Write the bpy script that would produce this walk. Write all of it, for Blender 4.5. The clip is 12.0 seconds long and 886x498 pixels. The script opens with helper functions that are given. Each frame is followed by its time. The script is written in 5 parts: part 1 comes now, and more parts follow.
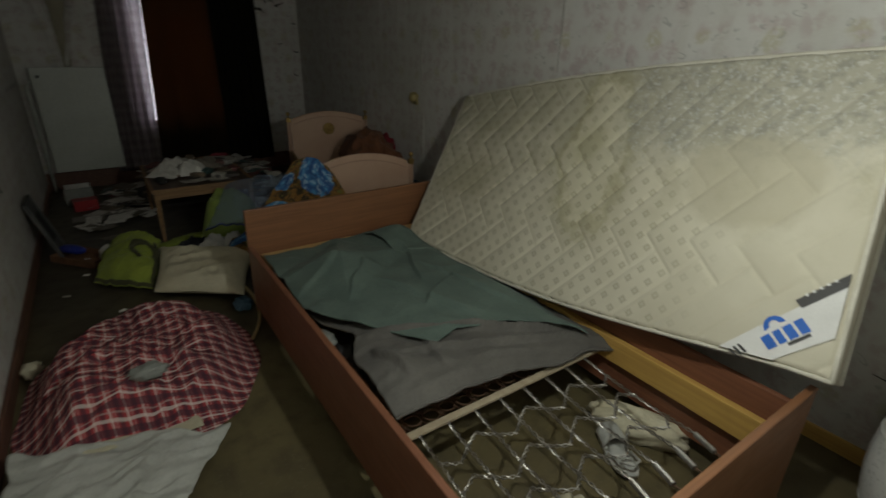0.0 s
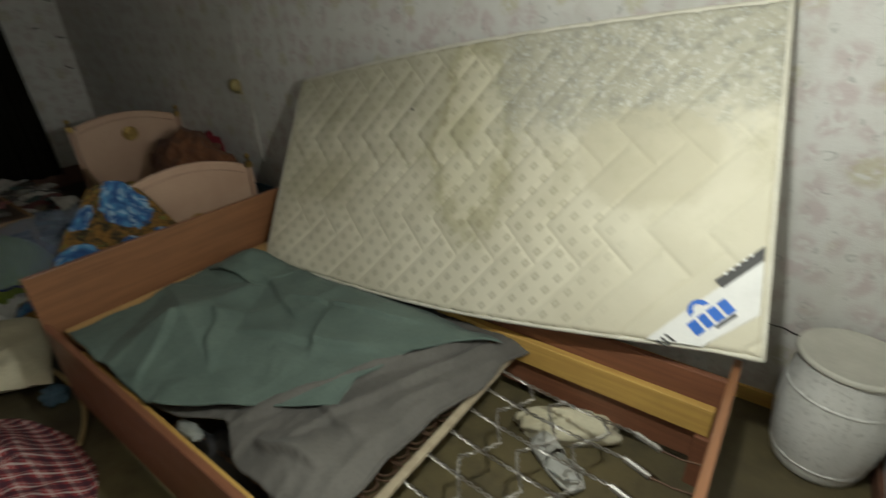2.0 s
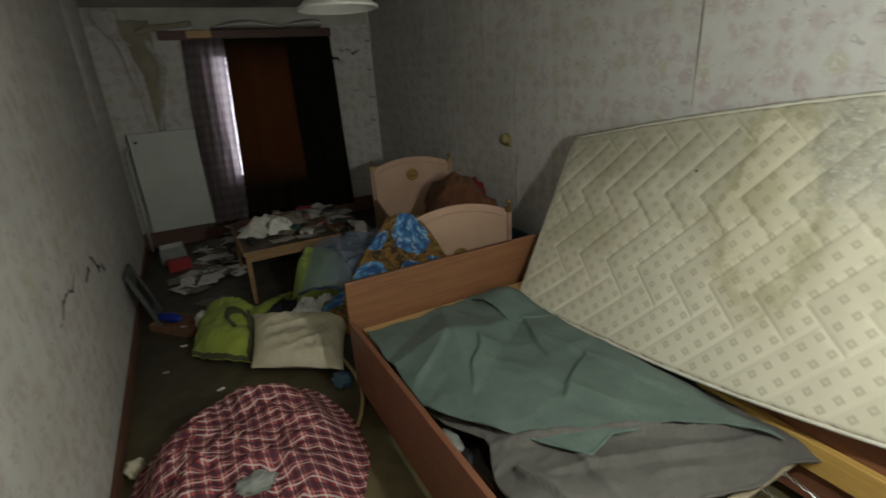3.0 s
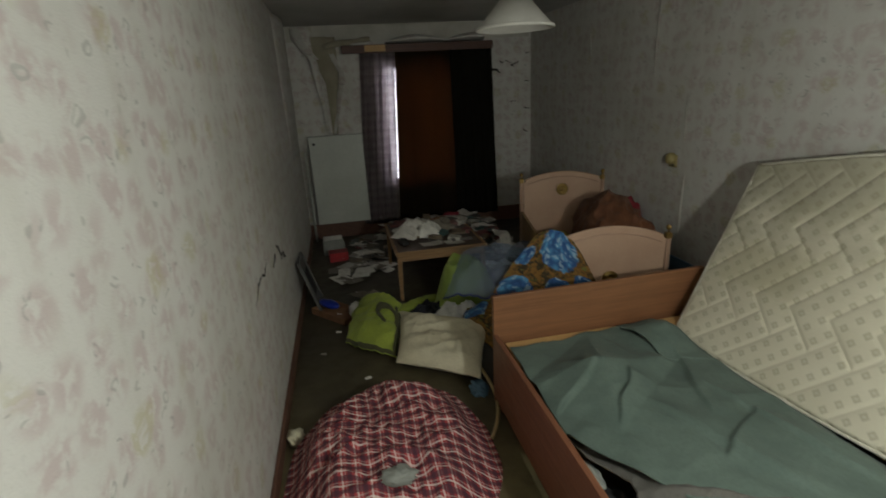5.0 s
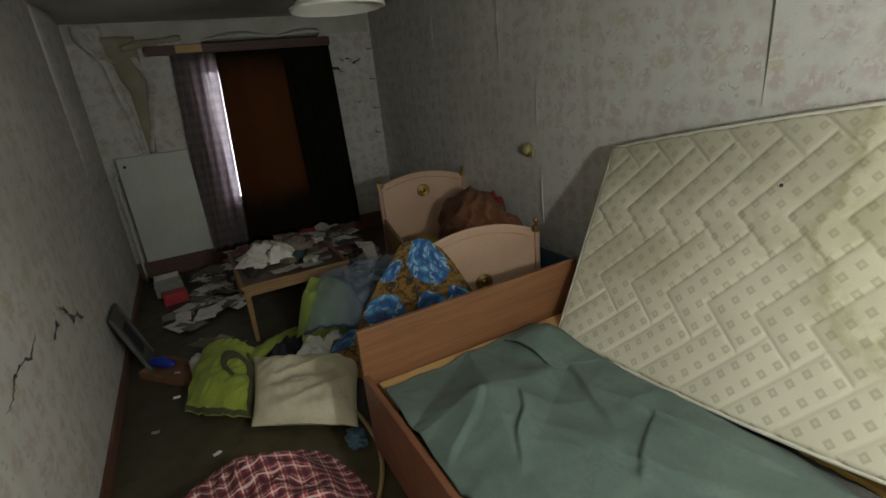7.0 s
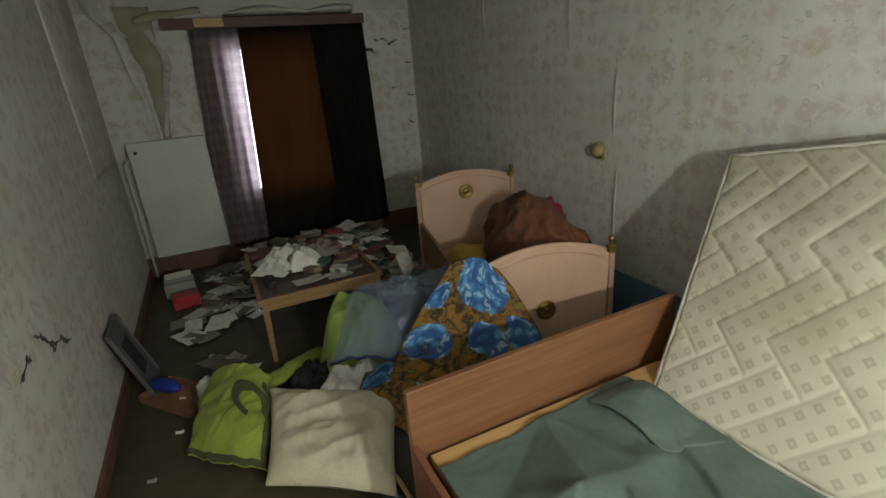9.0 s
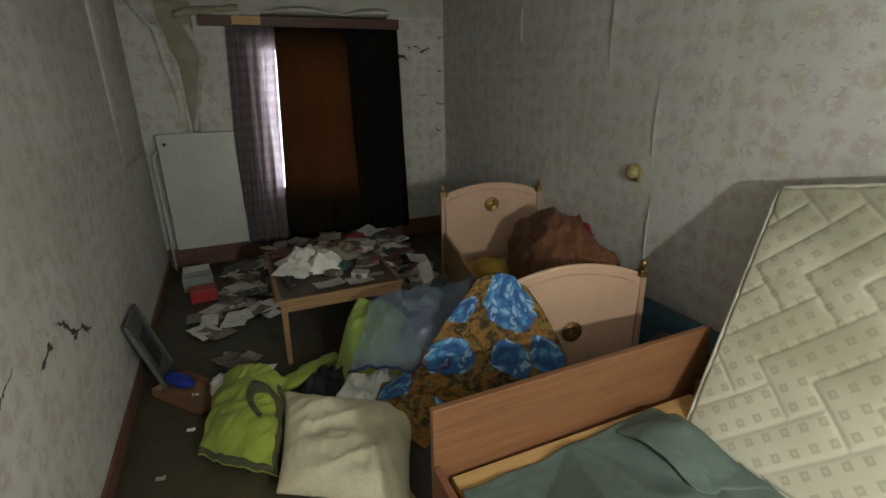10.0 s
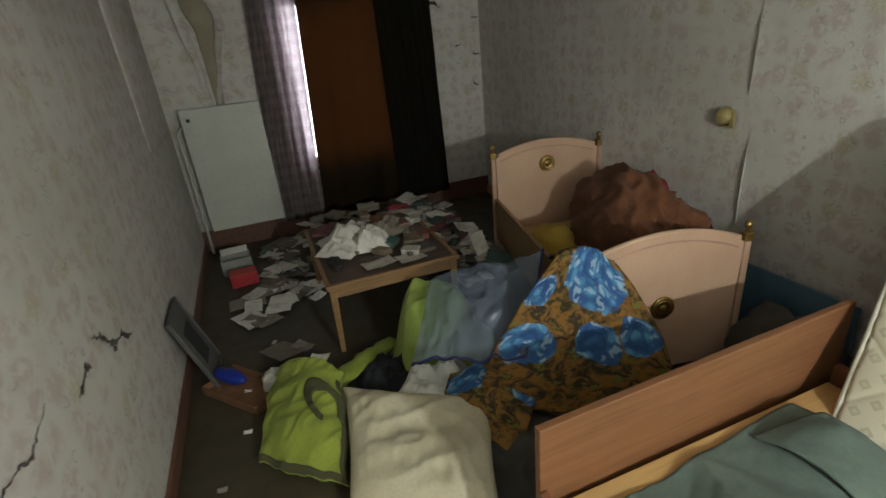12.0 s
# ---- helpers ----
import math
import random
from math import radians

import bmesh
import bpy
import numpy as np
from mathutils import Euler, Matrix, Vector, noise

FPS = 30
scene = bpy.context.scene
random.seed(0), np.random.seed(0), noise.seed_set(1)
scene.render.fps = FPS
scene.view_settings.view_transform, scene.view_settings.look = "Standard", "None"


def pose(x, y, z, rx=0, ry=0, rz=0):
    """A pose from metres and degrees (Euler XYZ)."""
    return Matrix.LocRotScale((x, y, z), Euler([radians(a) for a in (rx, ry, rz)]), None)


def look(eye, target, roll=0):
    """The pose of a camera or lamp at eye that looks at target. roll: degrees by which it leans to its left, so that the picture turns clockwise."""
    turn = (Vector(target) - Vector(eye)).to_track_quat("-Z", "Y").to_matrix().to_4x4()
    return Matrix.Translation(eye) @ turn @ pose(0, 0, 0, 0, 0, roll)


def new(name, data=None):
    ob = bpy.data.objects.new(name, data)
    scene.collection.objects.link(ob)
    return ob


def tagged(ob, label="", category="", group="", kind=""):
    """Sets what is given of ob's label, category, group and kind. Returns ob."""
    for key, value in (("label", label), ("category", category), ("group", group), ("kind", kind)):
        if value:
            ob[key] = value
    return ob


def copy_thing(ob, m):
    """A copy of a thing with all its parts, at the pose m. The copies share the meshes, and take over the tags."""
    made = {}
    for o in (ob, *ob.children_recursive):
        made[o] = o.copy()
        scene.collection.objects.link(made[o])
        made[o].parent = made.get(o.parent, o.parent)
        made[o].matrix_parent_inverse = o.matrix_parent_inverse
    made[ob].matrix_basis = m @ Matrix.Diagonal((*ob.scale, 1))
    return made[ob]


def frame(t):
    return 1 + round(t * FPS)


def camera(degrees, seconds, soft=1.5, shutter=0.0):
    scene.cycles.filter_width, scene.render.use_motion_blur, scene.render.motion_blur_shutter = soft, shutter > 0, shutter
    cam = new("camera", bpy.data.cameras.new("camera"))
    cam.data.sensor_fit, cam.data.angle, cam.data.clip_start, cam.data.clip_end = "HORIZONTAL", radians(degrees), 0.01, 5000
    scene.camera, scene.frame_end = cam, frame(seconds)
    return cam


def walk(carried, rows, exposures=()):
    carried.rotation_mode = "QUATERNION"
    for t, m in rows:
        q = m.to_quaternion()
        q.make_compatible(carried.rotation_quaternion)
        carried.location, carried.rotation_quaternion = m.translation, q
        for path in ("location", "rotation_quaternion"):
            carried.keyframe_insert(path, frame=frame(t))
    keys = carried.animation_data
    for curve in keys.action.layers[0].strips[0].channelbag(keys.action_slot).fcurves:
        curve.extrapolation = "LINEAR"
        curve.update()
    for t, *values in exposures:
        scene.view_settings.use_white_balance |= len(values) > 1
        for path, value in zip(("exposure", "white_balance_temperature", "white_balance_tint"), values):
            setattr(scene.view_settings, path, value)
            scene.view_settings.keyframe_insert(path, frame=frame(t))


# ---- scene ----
cam = camera(84.4, 12.0, shutter=0.4)
PATH = [
    (0, (0.51, -0.608, 1.336), (1.564, 0.905, 0.562), 1.3),
    (0.5, (0.66, -0.564, 1.382), (1.896, 0.746, 0.513), -1.9),
    (1, (0.715, -0.442, 1.361), (2.206, 0.526, 0.444), -0.8),
    (1.5, (0.74, -0.359, 1.345), (2.303, 0.425, 0.374), -0.3),
    (2, (0.694, -0.277, 1.377), (2.119, 0.801, 0.478), -2.1),
    (2.5, (0.533, -0.233, 1.421), (1.727, 1.198, 0.696), -3.6),
    (3, (0.487, -0.194, 1.421), (1.343, 1.481, 0.743), -3.8),
    (3.2, (0.479, -0.186, 1.414), (1.261, 1.535, 0.761), -3.3),
    (4.8, (0.436, -0.166, 1.452), (0.95, 1.648, 0.785), -2.4),
    (5, (0.4, -0.161, 1.476), (0.765, 1.703, 0.85), -3.2),
    (5.5, (0.39, -0.169, 1.452), (0.682, 1.725, 0.878), -3.3),
    (6, (0.495, -0.217, 1.49), (1.051, 1.61, 0.898), -4.4),
    (6.5, (0.539, -0.063, 1.43), (1.306, 1.679, 0.814), -4.4),
    (6.7, (0.554, 0.037, 1.428), (1.366, 1.751, 0.794), -5.2),
    (8.3, (0.696, 0.476, 1.411), (1.571, 2.139, 0.727), -7.1),
    (8.5, (0.684, 0.546, 1.411), (1.506, 2.222, 0.691), -7.4),
    (9, (0.641, 0.65, 1.427), (1.414, 2.36, 0.735), -4.6),
    (9.5, (0.617, 0.698, 1.431), (1.383, 2.419, 0.76), -2.5),
    (10, (0.591, 0.723, 1.427), (1.332, 2.462, 0.773), -1.1),
    (10.5, (0.554, 0.687, 1.44), (1.119, 2.483, 0.764), -2.8),
    (11, (0.551, 0.657, 1.473), (0.987, 2.499, 0.827), -7.2),
    (11.5, (0.508, 0.877, 1.425), (1.02, 2.665, 0.69), -6.7),
    (12, (0.554, 1.038, 1.406), (1.162, 2.764, 0.6), -5.7),
]
walk(cam, [(t, look(eye, target, roll)) for t, eye, target, roll in PATH],
     [(0.0, -1.0), (0.3, -0.4), (0.8, 0.3), (1.5, -0.22), (2.0, -0.2), (2.5, -0.15), (3.0, 0.0), (4.8, 0.08), (5.1, 0.0), (5.5, -0.48), (6.0, -0.15), (6.5, 0.0), (8.5, 0.9), (10.5, 0.9), (11.5, 0.92), (12.0, 1.15)])

# ---- light ----
world = bpy.data.worlds.new("sky")
scene.world = world
world.use_nodes = True
_wn = world.node_tree.nodes
_sky = _wn.new("ShaderNodeTexSky")
_sky.sky_type, _sky.sun_disc = "NISHITA", False
_sky.sun_elevation, _sky.sun_rotation = radians(38), radians(60)
world.node_tree.links.new(_sky.outputs[0], _wn["Background"].inputs["Color"])
_wn["Background"].inputs["Strength"].default_value = 0.12

sun = bpy.data.lights.new("sun", "SUN")
sun.energy, sun.angle, sun.color = 3.0, radians(12), (1.0, 0.95, 0.88)
new("sun", sun).matrix_world = look((3, 12, 9), (1, 5, 1))

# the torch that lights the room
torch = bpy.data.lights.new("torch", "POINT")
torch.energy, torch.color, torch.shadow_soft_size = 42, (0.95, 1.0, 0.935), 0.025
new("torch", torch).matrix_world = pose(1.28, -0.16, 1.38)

# ---- materials ----
class Nodes:
    """A small builder of node materials."""
    def __init__(self, name, rough=0.7, metal=0.0):
        self.m = bpy.data.materials.new(name)
        self.m.use_nodes = True
        self.t = self.m.node_tree
        self.p = self.t.nodes["Principled BSDF"]
        self.p.inputs["Roughness"].default_value = rough
        self.p.inputs["Metallic"].default_value = metal
        self.co = self.t.nodes.new("ShaderNodeTexCoord")
        self.obj, self.uv = self.co.outputs["Object"], self.co.outputs["UV"]

    def put(self, socket, value):
        if isinstance(value, bpy.types.NodeSocket):
            self.t.links.new(value, socket)
        elif isinstance(value, (tuple, list)) and len(value) == 3 and socket.type == "RGBA":
            socket.default_value = (*value, 1)
        else:
            socket.default_value = value

    def noise(self, scale, detail=4, rough=0.55, co=None, warp=0.0):
        n = self.t.nodes.new("ShaderNodeTexNoise")
        n.inputs["Scale"].default_value, n.inputs["Detail"].default_value = scale, detail
        n.inputs["Roughness"].default_value, n.inputs["Distortion"].default_value = rough, warp
        self.t.links.new(co or self.obj, n.inputs["Vector"])
        return n.outputs["Fac"]

    def voronoi(self, scale, feature="F1", co=None, rand=1.0, out="Distance"):
        n = self.t.nodes.new("ShaderNodeTexVoronoi")
        n.feature = feature
        n.inputs["Scale"].default_value, n.inputs["Randomness"].default_value = scale, rand
        self.t.links.new(co or self.obj, n.inputs["Vector"])
        return n.outputs[out]

    def stretch(self, x, y, z, co=None):
        n = self.t.nodes.new("ShaderNodeMapping")
        n.inputs["Scale"].default_value = (x, y, z)
        self.t.links.new(co or self.obj, n.inputs["Vector"])
        return n.outputs[0]

    def turn(self, rx, ry, rz, co=None):
        n = self.t.nodes.new("ShaderNodeMapping")
        n.inputs["Rotation"].default_value = (radians(rx), radians(ry), radians(rz))
        self.t.links.new(co or self.obj, n.inputs["Vector"])
        return n.outputs[0]

    def math(self, op, a, b=0.0):
        n = self.t.nodes.new("ShaderNodeMath")
        n.operation = op
        self.put(n.inputs[0], a), self.put(n.inputs[1], b)
        return n.outputs[0]

    def split(self, co):
        n = self.t.nodes.new("ShaderNodeSeparateXYZ")
        self.t.links.new(co, n.inputs[0])
        return n.outputs[0], n.outputs[1], n.outputs[2]

    def step(self, value, lo, hi):
        """0 below lo, 1 above hi, smooth between (lo > hi turns it round)."""
        n = self.t.nodes.new("ShaderNodeMapRange")
        n.interpolation_type = "SMOOTHSTEP"
        flip = lo > hi
        n.inputs["From Min"].default_value, n.inputs["From Max"].default_value = min(lo, hi), max(lo, hi)
        n.inputs["To Min"].default_value, n.inputs["To Max"].default_value = (1, 0) if flip else (0, 1)
        self.put(n.inputs["Value"], value)
        return n.outputs["Result"]

    def mix(self, fac, a, b, kind="MIX"):
        n = self.t.nodes.new("ShaderNodeMix")
        n.data_type, n.blend_type = "RGBA", kind
        self.put(n.inputs[0], fac), self.put(n.inputs[6], a), self.put(n.inputs[7], b)
        return n.outputs[2]

    def random(self):
        return self.t.nodes.new("ShaderNodeObjectInfo").outputs["Random"]

    def bump(self, height, strength=0.3, distance=0.004):
        n = self.t.nodes.new("ShaderNodeBump")
        n.inputs["Strength"].default_value, n.inputs["Distance"].default_value = strength, distance
        self.t.links.new(height, n.inputs["Height"])
        self.t.links.new(n.outputs[0], self.p.inputs["Normal"])

    def done(self, colour, rough=None):
        self.put(self.p.inputs["Base Color"], colour)
        if rough is not None:
            self.put(self.p.inputs["Roughness"], rough)
        return self.m


def plain(name, a, b, big=3.0, fine=60.0, rough=0.75, bump=0.25, metal=0.0, depth=0.002):
    """A surface of two near colours with broad staining and fine grain."""
    n = Nodes(name, rough, metal)
    wide, grain = n.noise(big, 5), n.noise(fine, 3)
    c = n.mix(n.step(wide, 0.3, 0.7), a, b)
    c = n.mix(n.math("MULTIPLY", n.step(grain, 0.35, 0.75), 0.35), c, tuple(0.72 * v for v in a))
    n.bump(grain, bump, depth)
    return n.done(c)


def cloth_material(name, a, b, rough=0.9, weave=900.0, big=6.0, sheen=0.04):
    n = Nodes(name, rough)
    wide = n.noise(big, 5)
    c = n.mix(n.step(wide, 0.3, 0.72), a, b)
    x, y, z = n.split(n.uv)
    threads = n.math("MULTIPLY", n.math("SINE", n.math("MULTIPLY", x, weave)), n.math("SINE", n.math("MULTIPLY", y, weave)))
    c = n.mix(n.math("MULTIPLY", n.step(n.noise(90, 2), 0.4, 0.7), 0.25), c, tuple(0.75 * v for v in b))
    n.bump(n.math("ADD", n.math("MULTIPLY", threads, 0.08), n.noise(25, 4)), 0.35, 0.003)
    n.p.inputs["Sheen Weight"].default_value = sheen
    return n.done(c)


def wallpaper(name, tint=(1, 1, 1)):
    n = Nodes(name, 0.62)
    ground = tuple(v * t for v, t in zip((0.60, 0.585, 0.55), tint))
    warped = n.t.nodes.new("ShaderNodeVectorMath")
    warped.operation = "ADD"
    shift = n.t.nodes.new("ShaderNodeTexNoise")
    shift.inputs["Scale"].default_value = 9
    n.t.links.new(n.obj, shift.inputs["Vector"])
    small = n.t.nodes.new("ShaderNodeVectorMath")
    small.operation = "SCALE"
    small.inputs["Scale"].default_value = 0.07
    n.t.links.new(shift.outputs["Color"], small.inputs[0])
    n.t.links.new(n.obj, warped.inputs[0]), n.t.links.new(small.outputs[0], warped.inputs[1])
    co = warped.outputs[0]
    petals = n.noise(34, 3, co=co)
    x, y, z = n.split(co)
    flat = n.t.nodes.new("ShaderNodeCombineXYZ")
    n.t.links.new(n.math("ADD", x, y), flat.inputs[0]), n.t.links.new(z, flat.inputs[1])
    co = flat.outputs[0]
    flower = n.math("MULTIPLY", n.step(n.voronoi(10.5, co=co, rand=0.45), 0.60, 0.26), n.step(petals, 0.36, 0.56))
    heart = n.voronoi(4.3, co=co, rand=0.2)
    buds = n.math("MULTIPLY", n.step(heart, 0.22, 0.12), n.step(n.noise(60, 2, co=co), 0.38, 0.52))
    curl = n.voronoi(21.0, co=co, rand=0.9)
    scroll = n.math("MULTIPLY", n.step(n.math("ABSOLUTE", n.math("SUBTRACT", curl, 0.26)), 0.07, 0.03), n.step(n.noise(27, 1, co=co), 0.50, 0.55))
    c = n.mix(n.math("MULTIPLY", flower, 0.62), ground, (0.45, 0.345, 0.345))
    c = n.mix(n.math("MULTIPLY", buds, 0.5), c, (0.42, 0.38, 0.19))
    c = n.mix(n.math("MULTIPLY", scroll, 0.5), c, (0.27, 0.27, 0.25))
    c = n.mix(n.math("MULTIPLY", n.step(n.noise(70, 2), 0.55, 0.7), 0.15), c, (0.42, 0.41, 0.38))
    damp = n.step(n.noise(1.3, 6, 0.62), 0.42, 0.72)
    c = n.mix(n.math("MULTIPLY", damp, 0.38), c, (0.36, 0.35, 0.30))
    streak = n.noise(2.2, 5, co=n.stretch(3.2, 3.2, 0.35))
    c = n.mix(n.math("MULTIPLY", n.step(streak, 0.5, 0.8), 0.3), c, (0.40, 0.37, 0.29))
    n.bump(n.math("ADD", n.math("MULTIPLY", n.noise(3.5, 4), 2.2), n.noise(180, 2)), 0.28, 0.006)
    return n.done(c)


def wood(name, a, b, grain=(2, 60, 60), rough=0.42, dirt=0.25):
    n = Nodes(name, rough)
    fibre = n.noise(1.0, 6, 0.6, co=n.stretch(*grain), warp=0.6)
    c = n.mix(n.step(fibre, 0.3, 0.7), a, b)
    worn = n.step(n.noise(5, 6, 0.65), 0.52, 0.78)
    c = n.mix(n.math("MULTIPLY", worn, dirt), c, tuple(0.45 * v for v in a))
    n.bump(fibre, 0.12, 0.002)
    return n.done(c, n.math("ADD", rough - 0.08, n.math("MULTIPLY", n.noise(12, 4), 0.25)))


M_PAPER_L = wallpaper("wallpaper")
M_NEAR = plain("grey_textured_wall", (0.66, 0.65, 0.62), (0.50, 0.49, 0.46), 5.0, 60, 0.30, 0.35)
M_PLASTER = plain("old_plaster", (0.56, 0.54, 0.49), (0.42, 0.40, 0.35), 4, 70, 0.85, 0.4)
M_TONGUE = plain("bare_paper_backing", (0.36, 0.325, 0.24), (0.28, 0.25, 0.18), 5, 80, 0.85, 0.3)
M_CEIL = plain("ceiling_paint", (0.50, 0.49, 0.46), (0.40, 0.39, 0.36), 1.6, 45, 0.85, 0.3)
M_BASE = wood("brown_baseboard", (0.16, 0.075, 0.045), (0.10, 0.045, 0.03), (40, 3, 60), 0.5)
M_BASE_Y = wood("yellow_pine", (0.56, 0.35, 0.09), (0.45, 0.26, 0.07), (50, 3, 50), 0.5)
M_VENEER = wood("red_brown_veneer", (0.25, 0.112, 0.051), (0.188, 0.082, 0.037), (3, 70, 70), 0.40, 0.2)
M_VENEER_Y = wood("red_brown_veneer_rail", (0.225, 0.090, 0.046), (0.165, 0.064, 0.034), (70, 3, 70), 0.42, 0.25)
M_PINE = wood("pale_pine", (0.56, 0.36, 0.15), (0.46, 0.27, 0.10), (3, 60, 60), 0.5)
M_BOARD = wood("dark_red_board", (0.105, 0.040, 0.024), (0.065, 0.026, 0.016), (3, 60, 60), 0.5)
M_FRAME = plain("dark_grey_frame", (0.12, 0.12, 0.115), (0.085, 0.085, 0.08), 12, 80, 0.45, 0.1)
M_TABLE = wood("table_wood", (0.30, 0.175, 0.078), (0.215, 0.12, 0.052), (4, 50, 50), 0.5)
M_TABLETOP = wood("dark_tabletop", (0.10, 0.065, 0.045), (0.065, 0.042, 0.032), (4, 40, 40), 0.45, 0.4)
M_PEACH = plain("peach_paint", (0.60, 0.40, 0.28), (0.53, 0.34, 0.235), 5, 120, 0.45, 0.08)
M_PEACH_EDGE = plain("peach_trim_paint", (0.50, 0.32, 0.22), (0.42, 0.26, 0.18), 6, 100, 0.5, 0.1)
M_BRASS = plain("dull_brass", (0.40, 0.27, 0.09), (0.30, 0.19, 0.06), 18, 90, 0.38, 0.1, 0.85)
M_STEEL = plain("galvanised_wire", (0.40, 0.385, 0.355), (0.24, 0.215, 0.18), 30, 200, 0.42, 0.2, 0.8)
M_RUST = plain("rusty_wire", (0.15, 0.085, 0.05), (0.09, 0.05, 0.03), 30, 200, 0.7, 0.3, 0.4)
M_TAPE = plain("dirty_webbing", (0.42, 0.35, 0.24), (0.30, 0.24, 0.16), 20, 200, 0.85, 0.3)
M_RAD = plain("radiator_enamel", (0.54, 0.56, 0.51), (0.47, 0.49, 0.44), 3, 40, 0.38, 0.03)
M_WHITE = plain("white_plastic", (0.62, 0.61, 0.57), (0.50, 0.49, 0.45), 6, 60, 0.45, 0.05)
M_SOCKET = plain("yellowed_plastic", (0.36, 0.29, 0.12), (0.27, 0.21, 0.085), 30, 90, 0.5, 0.1)
M_BLACK = plain("black_stuff", (0.022, 0.022, 0.024), (0.035, 0.033, 0.032), 8, 60, 0.7, 0.2)
M_SHADE = plain("lamp_shade_fabric", (0.52, 0.51, 0.47), (0.44, 0.42, 0.38), 6, 150, 0.8, 0.2)
M_WOODFRAME = wood("window_wood", (0.30, 0.18, 0.10), (0.22, 0.12, 0.07), (50, 50, 3), 0.5)
M_RED = plain("red_card", (0.42, 0.025, 0.03), (0.34, 0.02, 0.025), 12, 80, 0.45, 0.05)
M_GREYCARD = plain("grey_card", (0.30, 0.31, 0.28), (0.22, 0.23, 0.21), 12, 80, 0.6, 0.1)
M_BLUE = plain("blue_vinyl", (0.012, 0.035, 0.34), (0.01, 0.025, 0.25), 12, 80, 0.30, 0.1)
M_CARD = plain("brown_cardboard", (0.24, 0.12, 0.06), (0.17, 0.08, 0.04), 10, 120, 0.75, 0.2)
M_BLUEBOARD = plain("blue_board", (0.10, 0.19, 0.27), (0.07, 0.14, 0.20), 8, 60, 0.6, 0.1)
M_CANE = wood("cane", (0.46, 0.35, 0.17), (0.34, 0.24, 0.11), (30, 30, 30), 0.5)

M_GREEN = cloth_material("green_cotton", (0.108, 0.148, 0.124), (0.080, 0.113, 0.095))
M_GREYC = cloth_material("grey_wool", (0.120, 0.112, 0.099), (0.088, 0.082, 0.073))
M_CREAM = cloth_material("cream_ticking", (0.66, 0.605, 0.44), (0.56, 0.50, 0.345))
M_SHEET = cloth_material("pale_cotton", (0.50, 0.50, 0.46), (0.40, 0.40, 0.36))
M_SHEET_Y = cloth_material("ivory_cotton", (0.60, 0.56, 0.41), (0.50, 0.45, 0.31))
M_LIME = cloth_material("lime_fleece", (0.31, 0.37, 0.05), (0.23, 0.285, 0.04), sheen=0.08)
M_LIME_PALE = cloth_material("pale_lime_fleece", (0.34, 0.43, 0.09), (0.26, 0.34, 0.07), sheen=0.08)
M_OLIVE = cloth_material("dark_olive_lining", (0.085, 0.085, 0.035), (0.06, 0.06, 0.025))
M_NAVY = cloth_material("navy_knit", (0.014, 0.015, 0.022), (0.022, 0.023, 0.030))
M_BROWN = cloth_material("rust_brown_quilt", (0.175, 0.066, 0.026), (0.105, 0.038, 0.017))
M_MAROON = cloth_material("maroon_cloth", (0.22, 0.015, 0.025), (0.15, 0.01, 0.02))
M_MUSTARD = cloth_material("mustard_cloth", (0.50, 0.34, 0.05), (0.40, 0.26, 0.04))
M_RAG = cloth_material("white_rag", (0.70, 0.69, 0.65), (0.58, 0.57, 0.53))
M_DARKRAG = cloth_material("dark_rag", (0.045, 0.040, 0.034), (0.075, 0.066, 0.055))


def make_lino():
    n = Nodes("olive_lino", 0.38)
    wide, mid = n.noise(1.4, 6, 0.6), n.noise(9, 5, 0.6)
    c = n.mix(n.step(wide, 0.3, 0.7), (0.150, 0.122, 0.058), (0.088, 0.070, 0.036))
    c = n.mix(n.math("MULTIPLY", n.step(mid, 0.42, 0.72), 0.5), c, (0.045, 0.036, 0.022))
    c = n.mix(n.math("MULTIPLY", n.step(n.noise(160, 2), 0.62, 0.75), 0.35), c, (0.26, 0.24, 0.19))
    # the lino gets unevenly darker along y, towards the window end
    darkening = n.step(n.math("ADD", n.split(n.obj)[1], n.math("MULTIPLY", wide, 1.6)), 2.2, 3.4)
    c = n.mix(n.math("MULTIPLY", darkening, 0.72), c, (0.034, 0.028, 0.020))
    n.bump(n.math("ADD", mid, n.noise(120, 3)), 0.12, 0.002)
    return n.done(c, n.math("ADD", 0.28, n.math("MULTIPLY", mid, 0.4)))


def make_plaid():
    n = Nodes("red_plaid_cotton", 0.88)
    x, y, z = n.split(n.uv)
    fx, fy = n.math("FRACT", n.math("MULTIPLY", x, 21.0)), n.math("FRACT", n.math("MULTIPLY", y, 21.0))
    def band(f, lo, hi):
        return n.math("MULTIPLY", n.math("GREATER_THAN", f, lo), n.math("LESS_THAN", f, hi))
    c = n.mix(n.step(n.noise(5, 3), 0.3, 0.7), (0.40, 0.050, 0.055), (0.31, 0.038, 0.044))
    for f in (fx, fy):
        c = n.mix(n.math("MULTIPLY", band(f, 0.0, 0.32), 0.72), c, (0.050, 0.020, 0.035))
        c = n.mix(n.math("MULTIPLY", band(f, 0.55, 0.68), 0.55), c, (0.80, 0.74, 0.68))
        c = n.mix(n.math("MULTIPLY", band(f, 0.84, 0.90), 0.40), c, (0.52, 0.46, 0.42))
    n.bump(n.noise(28, 4), 0.4, 0.004)
    return n.done(c)


